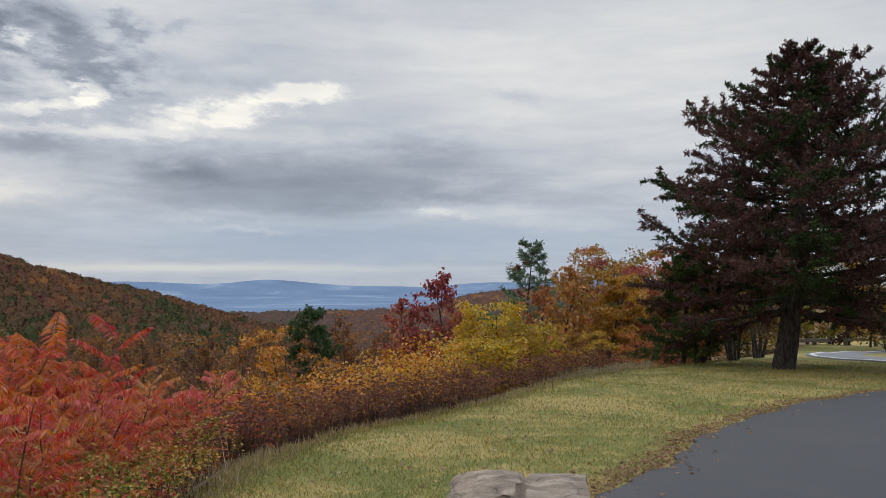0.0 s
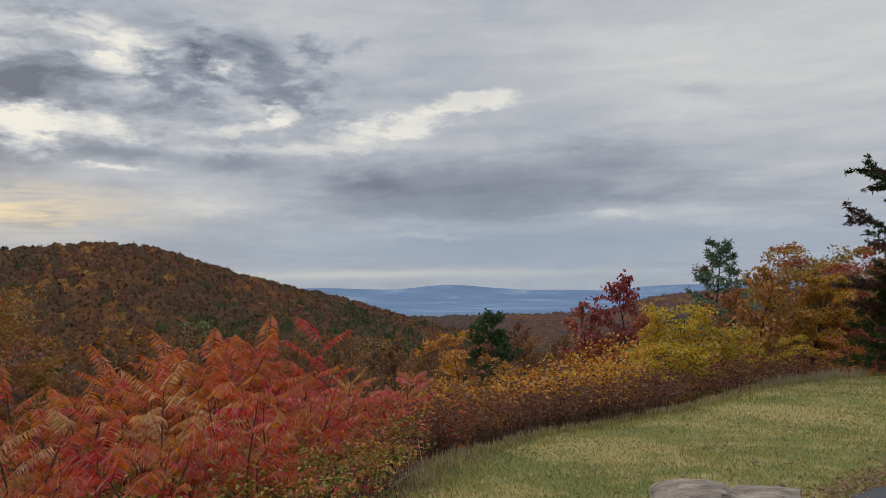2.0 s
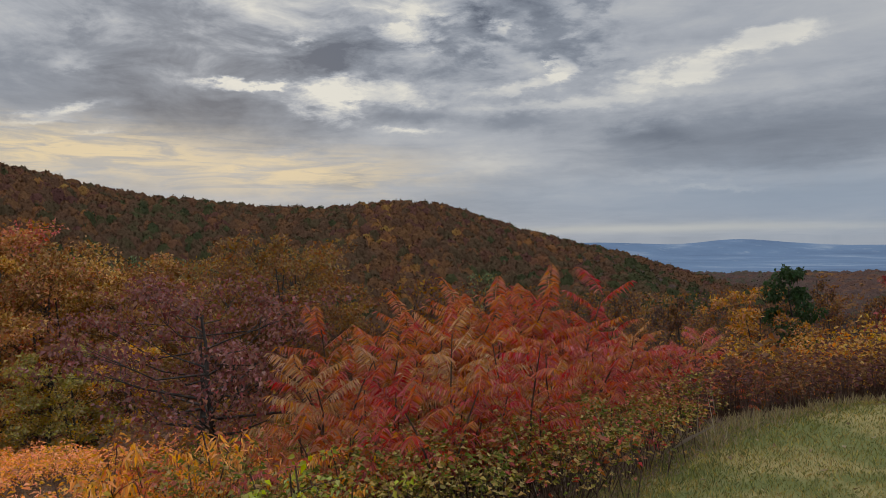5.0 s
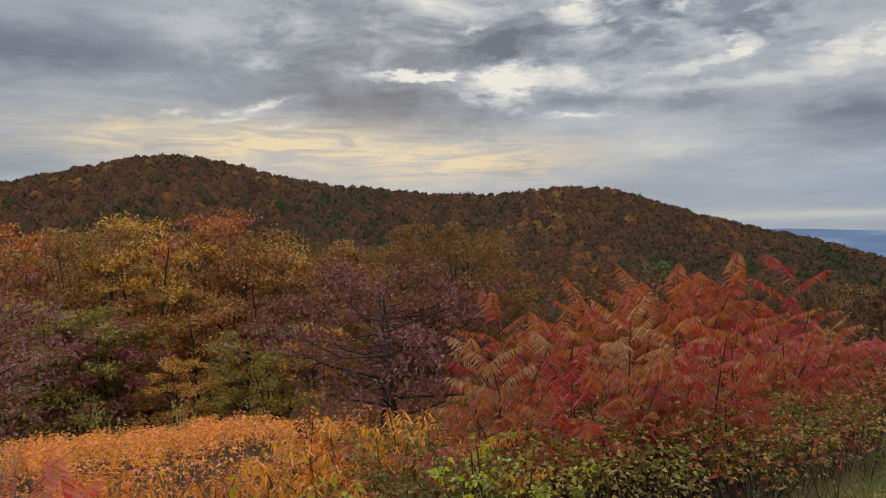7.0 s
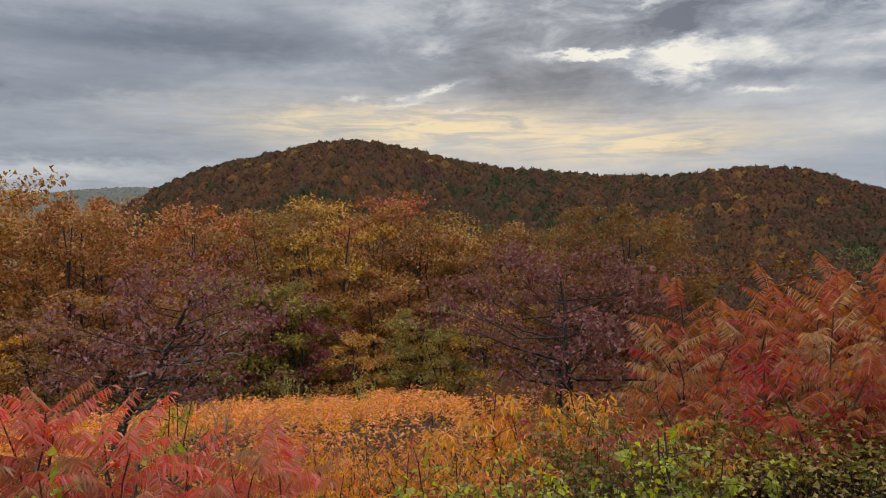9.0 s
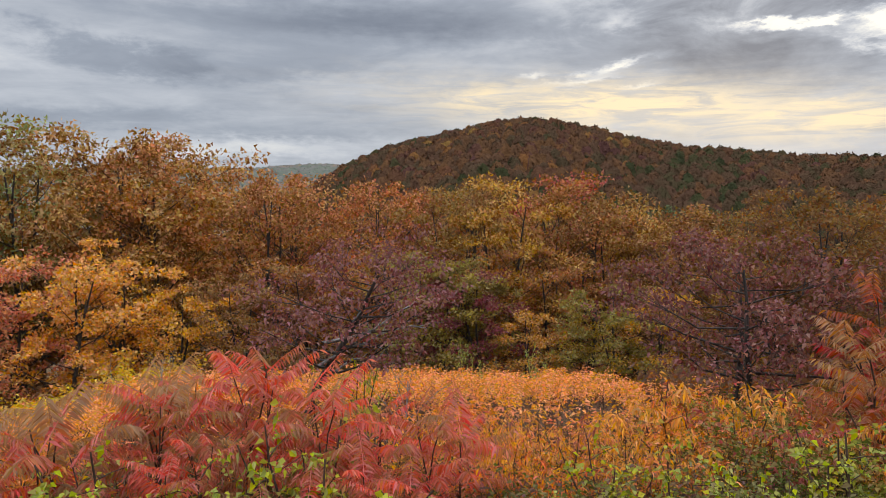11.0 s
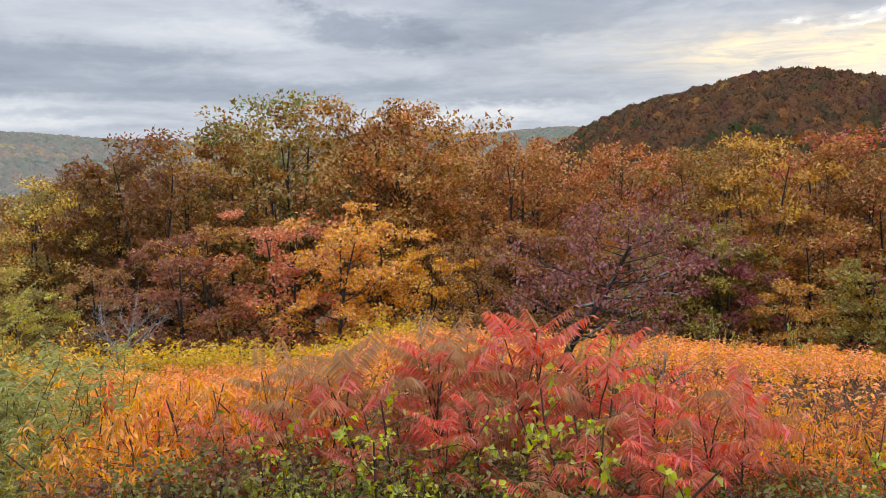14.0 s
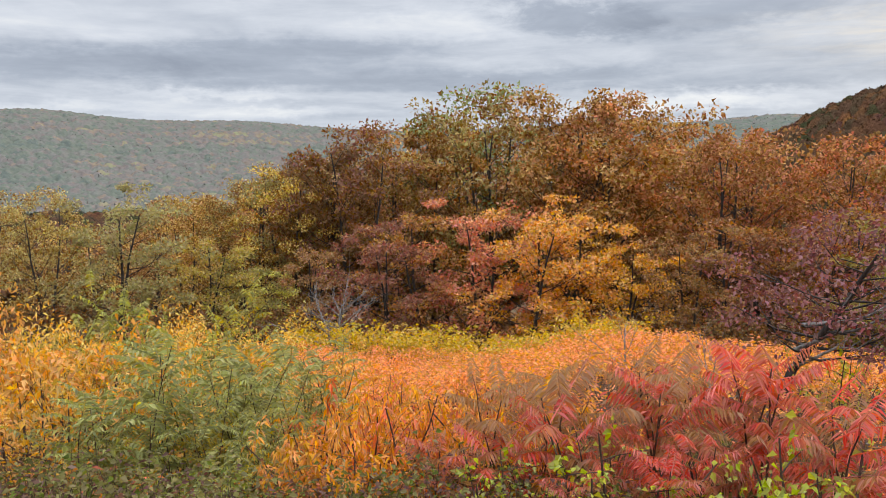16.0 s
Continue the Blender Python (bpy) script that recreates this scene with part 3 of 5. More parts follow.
def forest_tree(seed, height, low=0.3, spread=4.0, lobes=34, per=150, leaf=(0.2, 0.16), girth=0.17, lean=(0.0, 0.0), belly=0.55, forks=1, flat=0.55, near=False, crook=0.05):
    """Wood and leaves of a grown tree at the origin: limbs that end in rounded, layered clumps of leaves."""
    rng = np.random.default_rng(seed)
    wood, base, ways = [], [], []
    trunks = []
    for s in range(forks):
        a = rng.random() * 6.28
        out = 0.0 if forks == 1 else 0.16
        trunks.append(branch(rng, (0.25 * s * math.cos(a), 0.25 * s * math.sin(a), -0.3), (lean[0] + out * math.cos(a), lean[1] + out * math.sin(a), 1), height * rng.uniform(0.86, 0.92), 9, 0.04, crook))
        wood.append(tube(trunks[-1][:9], girth * (1.0 if forks == 1 else 0.75) * np.linspace(1.15, 0.16, 10)[:9], 6))
    for i in range(lobes):
        trunk = trunks[i % forks]
        g = (i + rng.random()) / lobes
        f = low + (1.0 - low) * g
        reach = spread * math.sqrt(max(0.03, 1 - ((g - belly) / (1.06 - belly if g > belly else 0.25 + belly)) ** 2)) * rng.uniform(0.45, 1.05)
        a = i * 2.39996 + rng.random() * 0.8
        at = along(trunk, min(0.97, max(low * 0.8, f - 0.1 - 0.03 * reach)))
        end = along(trunk, min(0.999, f)) + np.array([math.cos(a) * reach, math.sin(a) * reach, rng.normal() * 0.02 * height])
        mid = (at + end) / 2 + np.array([0, 0, -0.12 * reach]) + rng.normal(size=3) * 0.05 * reach
        wood.append(tube([at, mid, end], girth * (0.34 - 0.22 * g) * np.array([1, 0.65, 0.2]), 4))
        big = (0.27 * spread + 0.02 * height) * rng.uniform(0.6, 1.15) * (1 - 0.1 * g)
        for k in range(4):
            spot = end + rng.normal(size=3) * big * np.array([0.55, 0.55, 0.3])
            wood.append(tube([mid + (end - mid) * 0.4, spot], girth * 0.07 * np.array([1, 0.4]), 3))
            count = per // 4
            way = unit(rng.normal(size=(count, 3)))
            way[:, 2] = way[:, 2] * 0.8 + 0.25
            base.append(spot + way * big * np.array([0.75, 0.75, flat * 0.75]) * rng.random((count, 1)) ** 0.45)
            ways.append(way * 0.8 + rng.normal(size=(count, 3)) * 0.6 + np.array([0, 0, -0.35]))
    base, ways = np.concatenate(base), np.concatenate(ways)
    size = rng.uniform(0.65, 1.35, len(base))
    if near:
        return join(wood), leaves(rng, base, ways, leaf[0] * size, leaf[1] * size, 0.2, 0.2, 1.2)
    return join(wood), small_leaves(rng, base, ways, leaf[0] * size, leaf[1] * size, 1.6)


TALL = {}


def plant(name, label, category, shapes, leaf_mat, colour, wood_mat=None, group="", crown="crown", stem="trunk", foliage_label=""):
    """A tree or bush at the origin, to be copied or placed."""
    top = new(name)
    tagged(top, label, category, group)
    if isinstance(shapes[0], list):
        for one in shapes[0]:
            part(stem, one, wood_mat or BARK, top, smooth=True)
    else:
        part(stem, shapes[0], wood_mat or BARK, top, smooth=True)
    reach = shapes[1] if shapes[1] is not None else shapes[0]
    TALL[top.name] = float(np.percentile(reach[0][:, 2], 99.5))
    if shapes[1] is not None:
        part(crown, shapes[1], leaf_mat, top, colour, foliage_label)
    return top


def place(top, az, r, turn=0.0, size=1.0, sink=0.0, stretch=1.0):
    x, y = pol(az, r)
    top.matrix_basis = pose(x, y, gz(x, y) - sink, 0, 0, turn) @ Matrix.Diagonal((size, size, size * stretch, 1))
    return top


def repeat(top, az, r, turn, size, colour, label="", stretch=1.0):
    """A copy in another place, size and leaf colour."""
    x, y = pol(az, r)
    ob = copy_thing(top, Matrix())
    ob.matrix_basis = pose(x, y, gz(x, y) - 0.1, 0, 0, turn) @ Matrix.Diagonal((size, size, size * stretch, 1))
    for child in ob.children:
        if child.name.startswith("crown"):
            child.color = (*colour, 1)
    return tagged(ob, label)


rng = np.random.default_rng(5)
RUST, ORANGE, GOLD, OLIVE = (0.26, 0.105, 0.028), (0.40, 0.15, 0.022), (0.42, 0.24, 0.025), (0.15, 0.13, 0.03)
BROWN, CRIMSON, PURPLE, GREEN = (0.17, 0.075, 0.03), (0.22, 0.035, 0.025), (0.13, 0.035, 0.045), (0.05, 0.085, 0.025)

# tall wood at the foot of the field: grown trees first, then copies
OAK, HICK, MAP = "tall oak with rust-brown autumn leaves at wood edge", "slender hickory with golden brown leaves in the wood", "bushy maple with orange leaves at wood edge"
KINDS = [
    plant("oak_tree", OAK, "tree", forest_tree(11, 15, 0.38, 4.4, 32, 260, belly=0.55, forks=3, flat=0.58), LEAF_BROWN, RUST, group="trees of the wood"),
    plant("oak_tree", OAK, "tree", forest_tree(12, 15, 0.36, 4.0, 31, 260, lean=(0.05, 0.03), belly=0.55, forks=2, flat=0.58), LEAF_BROWN, RUST, group="trees of the wood"),
    plant("hickory_tree", HICK, "tree", forest_tree(13, 15, 0.24, 3.2, 32, 230, belly=0.45, flat=0.65, forks=2), LEAF_GOLD, RUST, group="trees of the wood"),
    plant("maple_tree", MAP, "tree", forest_tree(14, 10, 0.12, 3.4, 31, 220, (0.18, 0.14), 0.14, belly=0.4, flat=0.52, forks=2), LEAF, ORANGE, group="trees of the wood"),
    plant("maple_tree", MAP, "tree", forest_tree(15, 8, 0.10, 2.8, 28, 190, (0.165, 0.13), 0.12, belly=0.4, flat=0.52, forks=2), LEAF, ORANGE, group="trees of the wood"),
    plant("oak_tree", OAK, "tree", forest_tree(17, 15, 0.2, 4.6, 30, 90, (0.29, 0.23), belly=0.45), LEAF_BROWN, RUST, group="trees of the wood"),
    plant("hickory_tree", HICK, "tree", forest_tree(18, 14, 0.16, 3.8, 28, 90, (0.29, 0.23), belly=0.4), LEAF_GOLD, RUST, group="trees of the wood"),
    plant("bare_tree", "nearly leafless grey-brown tree in the hollow", "tree", broadleaf(16, 13, 0.2, 3.4, 15, 6, 7, (0.22, 0.16), rise=0.2), LEAF_BROWN, BROWN, group="trees of the wood"),
]
PARENTS = [k.name for k in KINDS]
FRESH = set(PARENTS)


def tree(kind, az, r, up, colour, label="", turn=None, broad=1.0):
    """A tree of that kind whose top stands at that elevation seen from the overlook."""
    x, y = pol(az, r)
    tall = max(1.5, 1.7 + r * math.tan(radians(up)) - gz(x, y))
    size = tall / TALL[PARENTS[kind]]
    wide = broad * min(1.5, size * (1.0 if kind > 2 else 0.95))
    m = pose(x, y, gz(x, y) - 0.1, 0, 0, az * 37 % 360 if turn is None else turn) @ Matrix.Diagonal((wide, wide, size, 1))
    if PARENTS[kind] in FRESH:
        FRESH.discard(PARENTS[kind])
        ob = KINDS[kind]
    else:
        ob = copy_thing(KINDS[kind], Matrix())
    ob.matrix_basis = m
    for child in ob.children:
        if child.name.startswith("crown"):
            child.color = (*colour, 1)
    return tagged(ob, label)


# azimuth, distance, kind, elevation of the top, colour
WOOD_NORTH = [
    (38.0, 64, 6, -2.8, BROWN), (41.5, 60, 1, -2.2, RUST), (44.3, 50, 0, -0.5, (0.30, 0.143, 0.030)), (45.8, 40, 3, -3.6, (0.29, 0.136, 0.030)), (47.2, 44, 0, 0.5, (0.33, 0.174, 0.026)),
    (48.6, 38, 4, -5.4, RUST), (49.6, 50, 1, -0.8, (0.25, 0.118, 0.030)), (51.5, 40, 4, -5.0, (0.37, 0.198, 0.030)), (52.0, 56, 2, -0.9, (0.38, 0.217, 0.030)), (54.2, 42, 4, -6.0, (0.32, 0.167, 0.030)),
    (54.6, 60, 0, -1.2, (0.30, 0.136, 0.030)),
]
WOOD_SADDLE = [
    (57.1, 40, 4, -7.0, (0.78, 0.410, 0.042)), (57.3, 52, 1, -0.8, (0.54, 0.260, 0.048)), (59.5, 58, 2, -0.5, (0.68, 0.380, 0.048)), (60.2, 40, 4, -6.6, (0.38, 0.300, 0.050)), (62.0, 54, 0, 0.2, (0.49, 0.260, 0.048)),
    (62.8, 41, 4, -8.0, (0.50, 0.330, 0.040)), (64.6, 60, 2, 1.6, (0.62, 0.140, 0.048)), (64.8, 46, 3, -4.2, (0.51, 0.220, 0.048)), (66.5, 55, 1, 0.9, (0.65, 0.270, 0.048)), (67.1, 39, 4, -8.8, (0.73, 0.360, 0.048)),
    (68.5, 48, 2, 1.3, (0.78, 0.430, 0.036)), (69.5, 47, 3, -4.0, (0.57, 0.270, 0.048)), (70.8, 42, 4, -5.8, (0.32, 0.085, 0.055)),
]
WOOD_MIDDLE = [
    (71.5, 55, 0, 0.8, (0.51, 0.270, 0.048)), (72.2, 44, 4, -4.8, (0.36, 0.260, 0.050)), (73.5, 50, 2, 0.7, (0.46, 0.280, 0.048)), (74.3, 42, 4, -5.2, (0.46, 0.340, 0.050)), (75.8, 42, 4, -4.6, (0.40, 0.310, 0.050)),
    (77.5, 60, 1, 0.3, (0.51, 0.200, 0.048)), (77.5, 45, 4, -4.0, (0.49, 0.270, 0.048)), (80.0, 54, 0, 0.9, (0.68, 0.230, 0.042)), (80.3, 48, 3, -4.5, (0.51, 0.200, 0.048)), (83.5, 58, 1, 1.3, (0.59, 0.200, 0.042)),
    (83.8, 47, 3, -4.8, (0.35, 0.160, 0.054)), (86.5, 46, 4, -5.0, (0.53, 0.244, 0.053)), (87.0, 54, 0, 1.7, (0.58, 0.244, 0.046)), (89.0, 44, 3, -5.3, (0.41, 0.220, 0.059)),
]
WOOD_WEST = [
    (90.0, 60, 2, 2.2, (0.67, 0.390, 0.053)), (93.2, 55, 1, 3.2, (0.80, 0.337, 0.053)), (93.8, 44, 4, -6.6, (0.85, 0.448, 0.046)), (96.4, 60, 1, 4.0, (0.63, 0.308, 0.061)), (96.5, 45, 3, -4.3, (0.85, 0.435, 0.053)),
    (98.6, 56, 0, 4.3, (0.61, 0.337, 0.061)), (100.8, 43, 3, -3.3, (0.85, 0.425, 0.069)), (102.6, 58, 0, 4.3, (0.51, 0.378, 0.076)), (104.0, 45, 3, -3.5, (0.76, 0.299, 0.115)), (104.6, 62, 2, 5.0, (0.33, 0.40, 0.09)),
    (107.6, 60, 2, 1.8, (0.67, 0.393, 0.061)), (108.5, 46, 4, -4.5, (0.57, 0.281, 0.061)), (110.5, 56, 1, 1.9, (0.51, 0.281, 0.061)), (111.8, 44, 4, -5.0, (0.37, 0.154, 0.068)),
]
WOOD_FAR_SIDE = [
    (114.0, 52, 2, 2.3, (0.34, 0.15, 0.068)), (115.6, 56, 1, 0.6, (0.36, 0.20, 0.06)), (116.5, 58, 1, 0.2, (0.43, 0.267, 0.076)), (117.0, 46, 4, -7.0, (0.47, 0.253, 0.076)), (118.5, 54, 2, -0.8, (0.84, 0.589, 0.061)),
    (119.6, 48, 4, -8.4, (0.80, 0.715, 0.122)), (121.0, 56, 0, -1.6, (0.40, 0.337, 0.076)), (122.5, 46, 4, -7.0, (0.40, 0.337, 0.076)), (123.5, 58, 1, -2.8, (0.74, 0.477, 0.076)), (125.0, 44, 4, -6.0, (0.57, 0.421, 0.076)),
    (126.0, 52, 2, -3.4, (0.80, 0.505, 0.076)), (128.5, 54, 1, -3.2, (0.74, 0.44, 0.10)), (131.0, 42, 3, -1.9, (0.44, 0.37, 0.11)), (135.2, 42, 2, -2.0, (0.66, 0.50, 0.11)), (139.0, 46, 0, -2.0, (0.62, 0.50, 0.12)),
    (143.0, 46, 1, -2.0, (0.66, 0.48, 0.10)),
]
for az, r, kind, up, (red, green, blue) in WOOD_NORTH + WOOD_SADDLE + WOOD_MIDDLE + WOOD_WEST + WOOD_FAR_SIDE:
    # uneven brightness painted into the leaf colours: darker towards the north
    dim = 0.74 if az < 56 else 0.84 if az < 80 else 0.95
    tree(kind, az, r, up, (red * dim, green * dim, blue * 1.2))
# green pines in a patch at the hill's foot
for az, r, up in ((54.2, 112, -1.2), (55.6, 118, -0.9), (56.8, 110, -1.3), (53.0, 120, -1.6), (32.5, 150, -2.6)):
    tree(5, az, r, up, (0.15, 0.19, 0.075), "grey-green tree at the foot of the hill")
# a second rank deeper in the wood
for i in range(46):
    az, r = 54 + i * 1.6 + rng.normal() * 0.5, rng.uniform(63, 84)
    up = np.interp(az, [54, 62, 70, 80, 92, 98, 104, 112, 120, 126], [-2.5, -1.0, -0.8, -0.6, 0.6, 1.5, 2.0, 0.5, -2.5, -4.0]) + rng.normal() * 0.5
    tree(5 + i % 2, az, r, up, [(0.50, 0.21, 0.05), (0.36, 0.16, 0.05), (0.62, 0.26, 0.05), (0.48, 0.28, 0.05)][i % 4])
# brown trees in the hollow towards the saddle
for i in range(60):
    az, r = -1 + i * 0.62 + rng.normal() * 0.4, rng.uniform(48, 150)
    c = [(0.15, 0.08, 0.05), (0.12, 0.07, 0.055), (0.18, 0.085, 0.04), (0.25, 0.12, 0.035), (0.13, 0.06, 0.05)][i % 5]
    up = np.interp(az, [0, 8, 14, 20, 30, 40, 52], [-4.0, -3.8, -4.0, -4.2, -3.8, -2.8, -2.2]) + rng.normal() * 0.4 - 2.0 * max(0, 80 - r) / 32
    tree(7 if i % 4 else 5 + i % 2, az, r, up, c)

# the wood running down the far side
for i in range(26):
    az, r = 112 + i * 1.35 + rng.normal() * 0.5, rng.uniform(62, 150)
    up = np.interp(az, [110, 116, 120, 124, 128, 134, 146], [-0.8, -1.0, -2.0, -3.2, -4.4, -4.6, -4.0]) + rng.normal() * 0.4
    tree(5 + i % 2, az, r, up, [(0.74, 0.46, 0.08), (0.50, 0.36, 0.09), (0.60, 0.32, 0.08), (0.42, 0.34, 0.09)][i % 4])

# single trees that stand out beyond the lawn
tree(4, 11.9, 64, -3.6, (0.46, 0.21, 0.04), "orange-brown tree beside the dark green one", 70)
tree(4, 8.6, 52, -6.4, (0.34, 0.17, 0.04), "orange-brown tree beside the dark green one", 170)
tree(2, -11.0, 38, 2.3, (0.38, 0.22, 0.04), "golden yellow tree with thin top beyond the lawn", 33)
tree(3, -13.6, 40, 2.4, (0.32, 0.09, 0.055), "dark reddish tree beyond the lawn", 99)
tree(3, -16.5, 42, 1.5, (0.26, 0.13, 0.04), "orange-brown tree beyond the lawn", 5)
tree(4, -8.3, 31, -4.2, (0.42, 0.14, 0.05), "russet bush at the rim of the lawn", 5)
tree(4, -11.4, 33, -3.8, (0.46, 0.30, 0.04), "yellowing bush at the rim of the lawn", 65)
tree(4, -14.0, 35, -3.9, (0.52, 0.2, 0.06), "orange bush at the rim of the lawn", 165)
tree(4, -16.6, 36, -3.6, (0.40, 0.14, 0.06), "russet bush at the rim of the lawn", 265)
for i in range(18):
    az, r = -12 - i * 1.25, rng.uniform(48, 60)
    tree(6 if i % 3 else 4, az, r, rng.uniform(0.5, 3.0), [(0.17, 0.16, 0.025), (0.28, 0.22, 0.025), (0.10, 0.11, 0.03), (0.26, 0.15, 0.03)][i % 4], "yellow-green roadside tree beyond the road")


# ---- conifers ----
def conifer(seed, height, low, spread, limbs, tufts, needle, girth, bias=(0.0, 0.0), droop=0.12, dead=0.6, cut=0.2, tip=0.14, lean=(0.03, 0.0), power=0.75, shape=False):
    rng = np.random.default_rng(seed)
    trunk = branch(rng, (0, 0, -0.3), (lean[0], lean[1], 1), height, 10, 0.03, 0.03)
    wood = [tube(trunk, girth * np.linspace(1.1, 0.1, len(trunk)), 9)]
    spots, dirs, kind = [], [], []
    for i in range(limbs):
        g = (i + rng.random()) / limbs
        f = low + (0.98 - low) * g
        at = along(trunk, f)
        a = i * 2.39996 + rng.random() * 0.5
        lop = 1 + bias[0] * math.cos(a) + bias[1] * math.sin(a)
        size = spread * ((1 - g) ** power + tip) * lop * (0.7 + 0.5 * rng.random()) * (0.75 + 0.25 * min(1, g / cut))
        if shape:
            size = lop * (0.72 + 0.36 * rng.random()) * float(np.interp(f, [0.13, 0.3, 0.48, 0.63, 0.71, 0.83, 0.93, 1.0], [5.0, 6.2, 6.0, 5.0, 3.7, 2.3, 1.2, 0.4]))
        limb = branch(rng, at, (math.cos(a), math.sin(a), -droop + 0.5 * g), size, 7, 0.04, 0.10)
        wood.append(tube(limb, girth * (0.30 - 0.2 * g) * np.linspace(1, 0.15, len(limb)), 5))
        brown = rng.random() < dead
        for k in range(max(5, int(size * 3.8))):
            h = 0.18 + 0.82 * (k + rng.random()) / max(5, int(size * 3.8))
            p = along(limb, min(h, 0.999))
            out = unit(limb[-1] - limb[0])
            side = np.cross(out, (0, 0, 1)) * (1 if k % 2 else -1)
            twig = branch(rng, p, out * 0.6 + side * (0.9 - 0.4 * h) + rng.normal(size=3) * 0.2, size * (0.10 + 0.2 * (1 - h)) + 0.25, 4, 0.03, 0.15)
            wood.append(tube(twig[[0, 2, 4]], girth * 0.035 * np.array([1, 0.6, 0.3]), 3))
            w = rng.random(tufts)
            j = np.minimum((w * 4).astype(int), 3)
            spots.append(twig[j] + (twig[j + 1] - twig[j]) * (w * 4 - j)[:, None] + rng.normal(size=(tufts, 3)) * 0.03)
            dirs.append(np.repeat(unit(twig[-1] - twig[0])[None], tufts, 0))
            kind.append(np.full(tufts, brown if rng.random() < 0.85 else not brown))
    spots, dirs, kind = np.concatenate(spots), np.concatenate(dirs), np.concatenate(kind)
    made = []
    for want in (True, False):
        pick = kind == want
        b, d = np.repeat(spots[pick], 3, 0), np.repeat(dirs[pick], 3, 0)
        if not len(b):
            made.append(None)
            continue
        made.append(leaves(rng, b, d * 0.5 + rng.normal(size=b.shape) * 0.75 + np.array([0, 0, 0.15]), needle[0] * rng.uniform(0.7, 1.3, len(b)), needle[1], 0.05, 0.1))
    return join(wood), made


def make_pine(name, label, az, r, shapes, green, brown):
    top = new(name)
    tagged(top, label, "tree")
    part("trunk", shapes[0], BARK, top, smooth=True)
    if shapes[1][0] is not None:
        part("dead_foliage", shapes[1][0], NEEDLE, top, brown, "withered brown needles")
    if shapes[1][1] is not None:
        part("crown", shapes[1][1], NEEDLE, top, green, "dark green needles")
    x, y = pol(az, r)
    top.matrix_basis = pose(x, y, gz(x, y), 0, 0, 0)
    return top


make_pine("pine_tree", "large dark spruce with many withered brown boughs on lawn", -24.1, 28.6, conifer(31, 11.6, 0.19, 5.4, 128, 38, (0.15, 0.044), 0.36, (0.10, 0.0), 0.17, 0.8, 0.22, 0.12, (0.20, -0.04), shape=True), (0.032, 0.05, 0.015), (0.09, 0.046, 0.038))
make_pine("pine_tree", "bushy dark green young spruce beside the large one", -17.6, 30.5, conifer(33, 4.6, 0.12, 2.0, 54, 26, (0.15, 0.045), 0.10, (0, 0), 0.05, 0.0), (0.05, 0.075, 0.02), BROWN)
make_pine("pine_tree", "slim young pine with open blue-green crown", -5.5, 42, conifer(32, 9.6, 0.25, 2.6, 40, 12, (0.26, 0.06), 0.12, (0, 0), 0.0, 0.0), (0.13, 0.19, 0.115), BROWN)


# ---- sumac ----
def sumac(seed, stems, height, spread, per=10, leaf=0.40, pairs=11, slim=0.28, hang=0.55, thick=1.0, low=0.5):
    """Stems one by one, and the feathered leaves."""
    rng = np.random.default_rng(seed)
    wood, stalks, base, ways, size = [], [], [], [], []
    for s in range(stems):
        a = s * 2.4 + rng.random()
        foot = rng.normal(size=2) * spread * 0.35
        out = np.array([math.cos(a), math.sin(a)]) * spread * rng.uniform(0.25, 1.0)
        tall = height * rng.uniform(0.6, 1.0)
        stem = branch(rng, (foot[0], foot[1], -0.15), (out[0] * 0.6 / tall, out[1] * 0.6 / tall, 1), tall, 6, 0.06, 0.12)
        wood.append(tube(stem, np.linspace(0.016, 0.006, len(stem)) * thick, 5))
        for k in range(per):
            f = low + (1 - low) * (k + 1) / per
            at = along(stem, min(f, 0.999))
            b = k * 2.4 + rng.random() * 0.6
            climb = 0.1 + 1.6 * max(0, f - 0.45)
            long = leaf * rng.uniform(0.75, 1.2)
            rachis = branch(rng, at, (math.cos(b), math.sin(b), climb + 0.25), long, 5, -0.13, 0.09)
            stalks.append(tube(rachis[[0, 2, 5]], np.array([0.0045, 0.003, 0.0015]), 3))
            way = unit(np.gradient(rachis, axis=0))
            for j in range(pairs):
                h = 0.16 + 0.84 * j / (pairs - 1)
                p = along(rachis, min(h, 0.999))
                d = way[min(int(h * 5), 5)]
                side = unit(np.cross(d, (0, 0, 1.0)))
                for sign in (-1, 1):
                    base.append(p)
                    ways.append(side * sign * (0.85 - 0.5 * hang) + d * (0.3 + 0.9 * (j == pairs - 1)) + np.array([0, 0, -hang * (0.5 + 0.6 * h)]) + rng.normal(size=3) * 0.07)
                    size.append(long * 0.19 * (0.75 + 0.5 * math.sin(math.pi * min(1, 0.15 + h * 0.75))))
    base, ways, size = np.array(base), np.array(ways), np.array(size)
    return wood, join([leaves(rng, base, ways, size, size * slim, 0.22, 0.12, 1.0), *stalks])


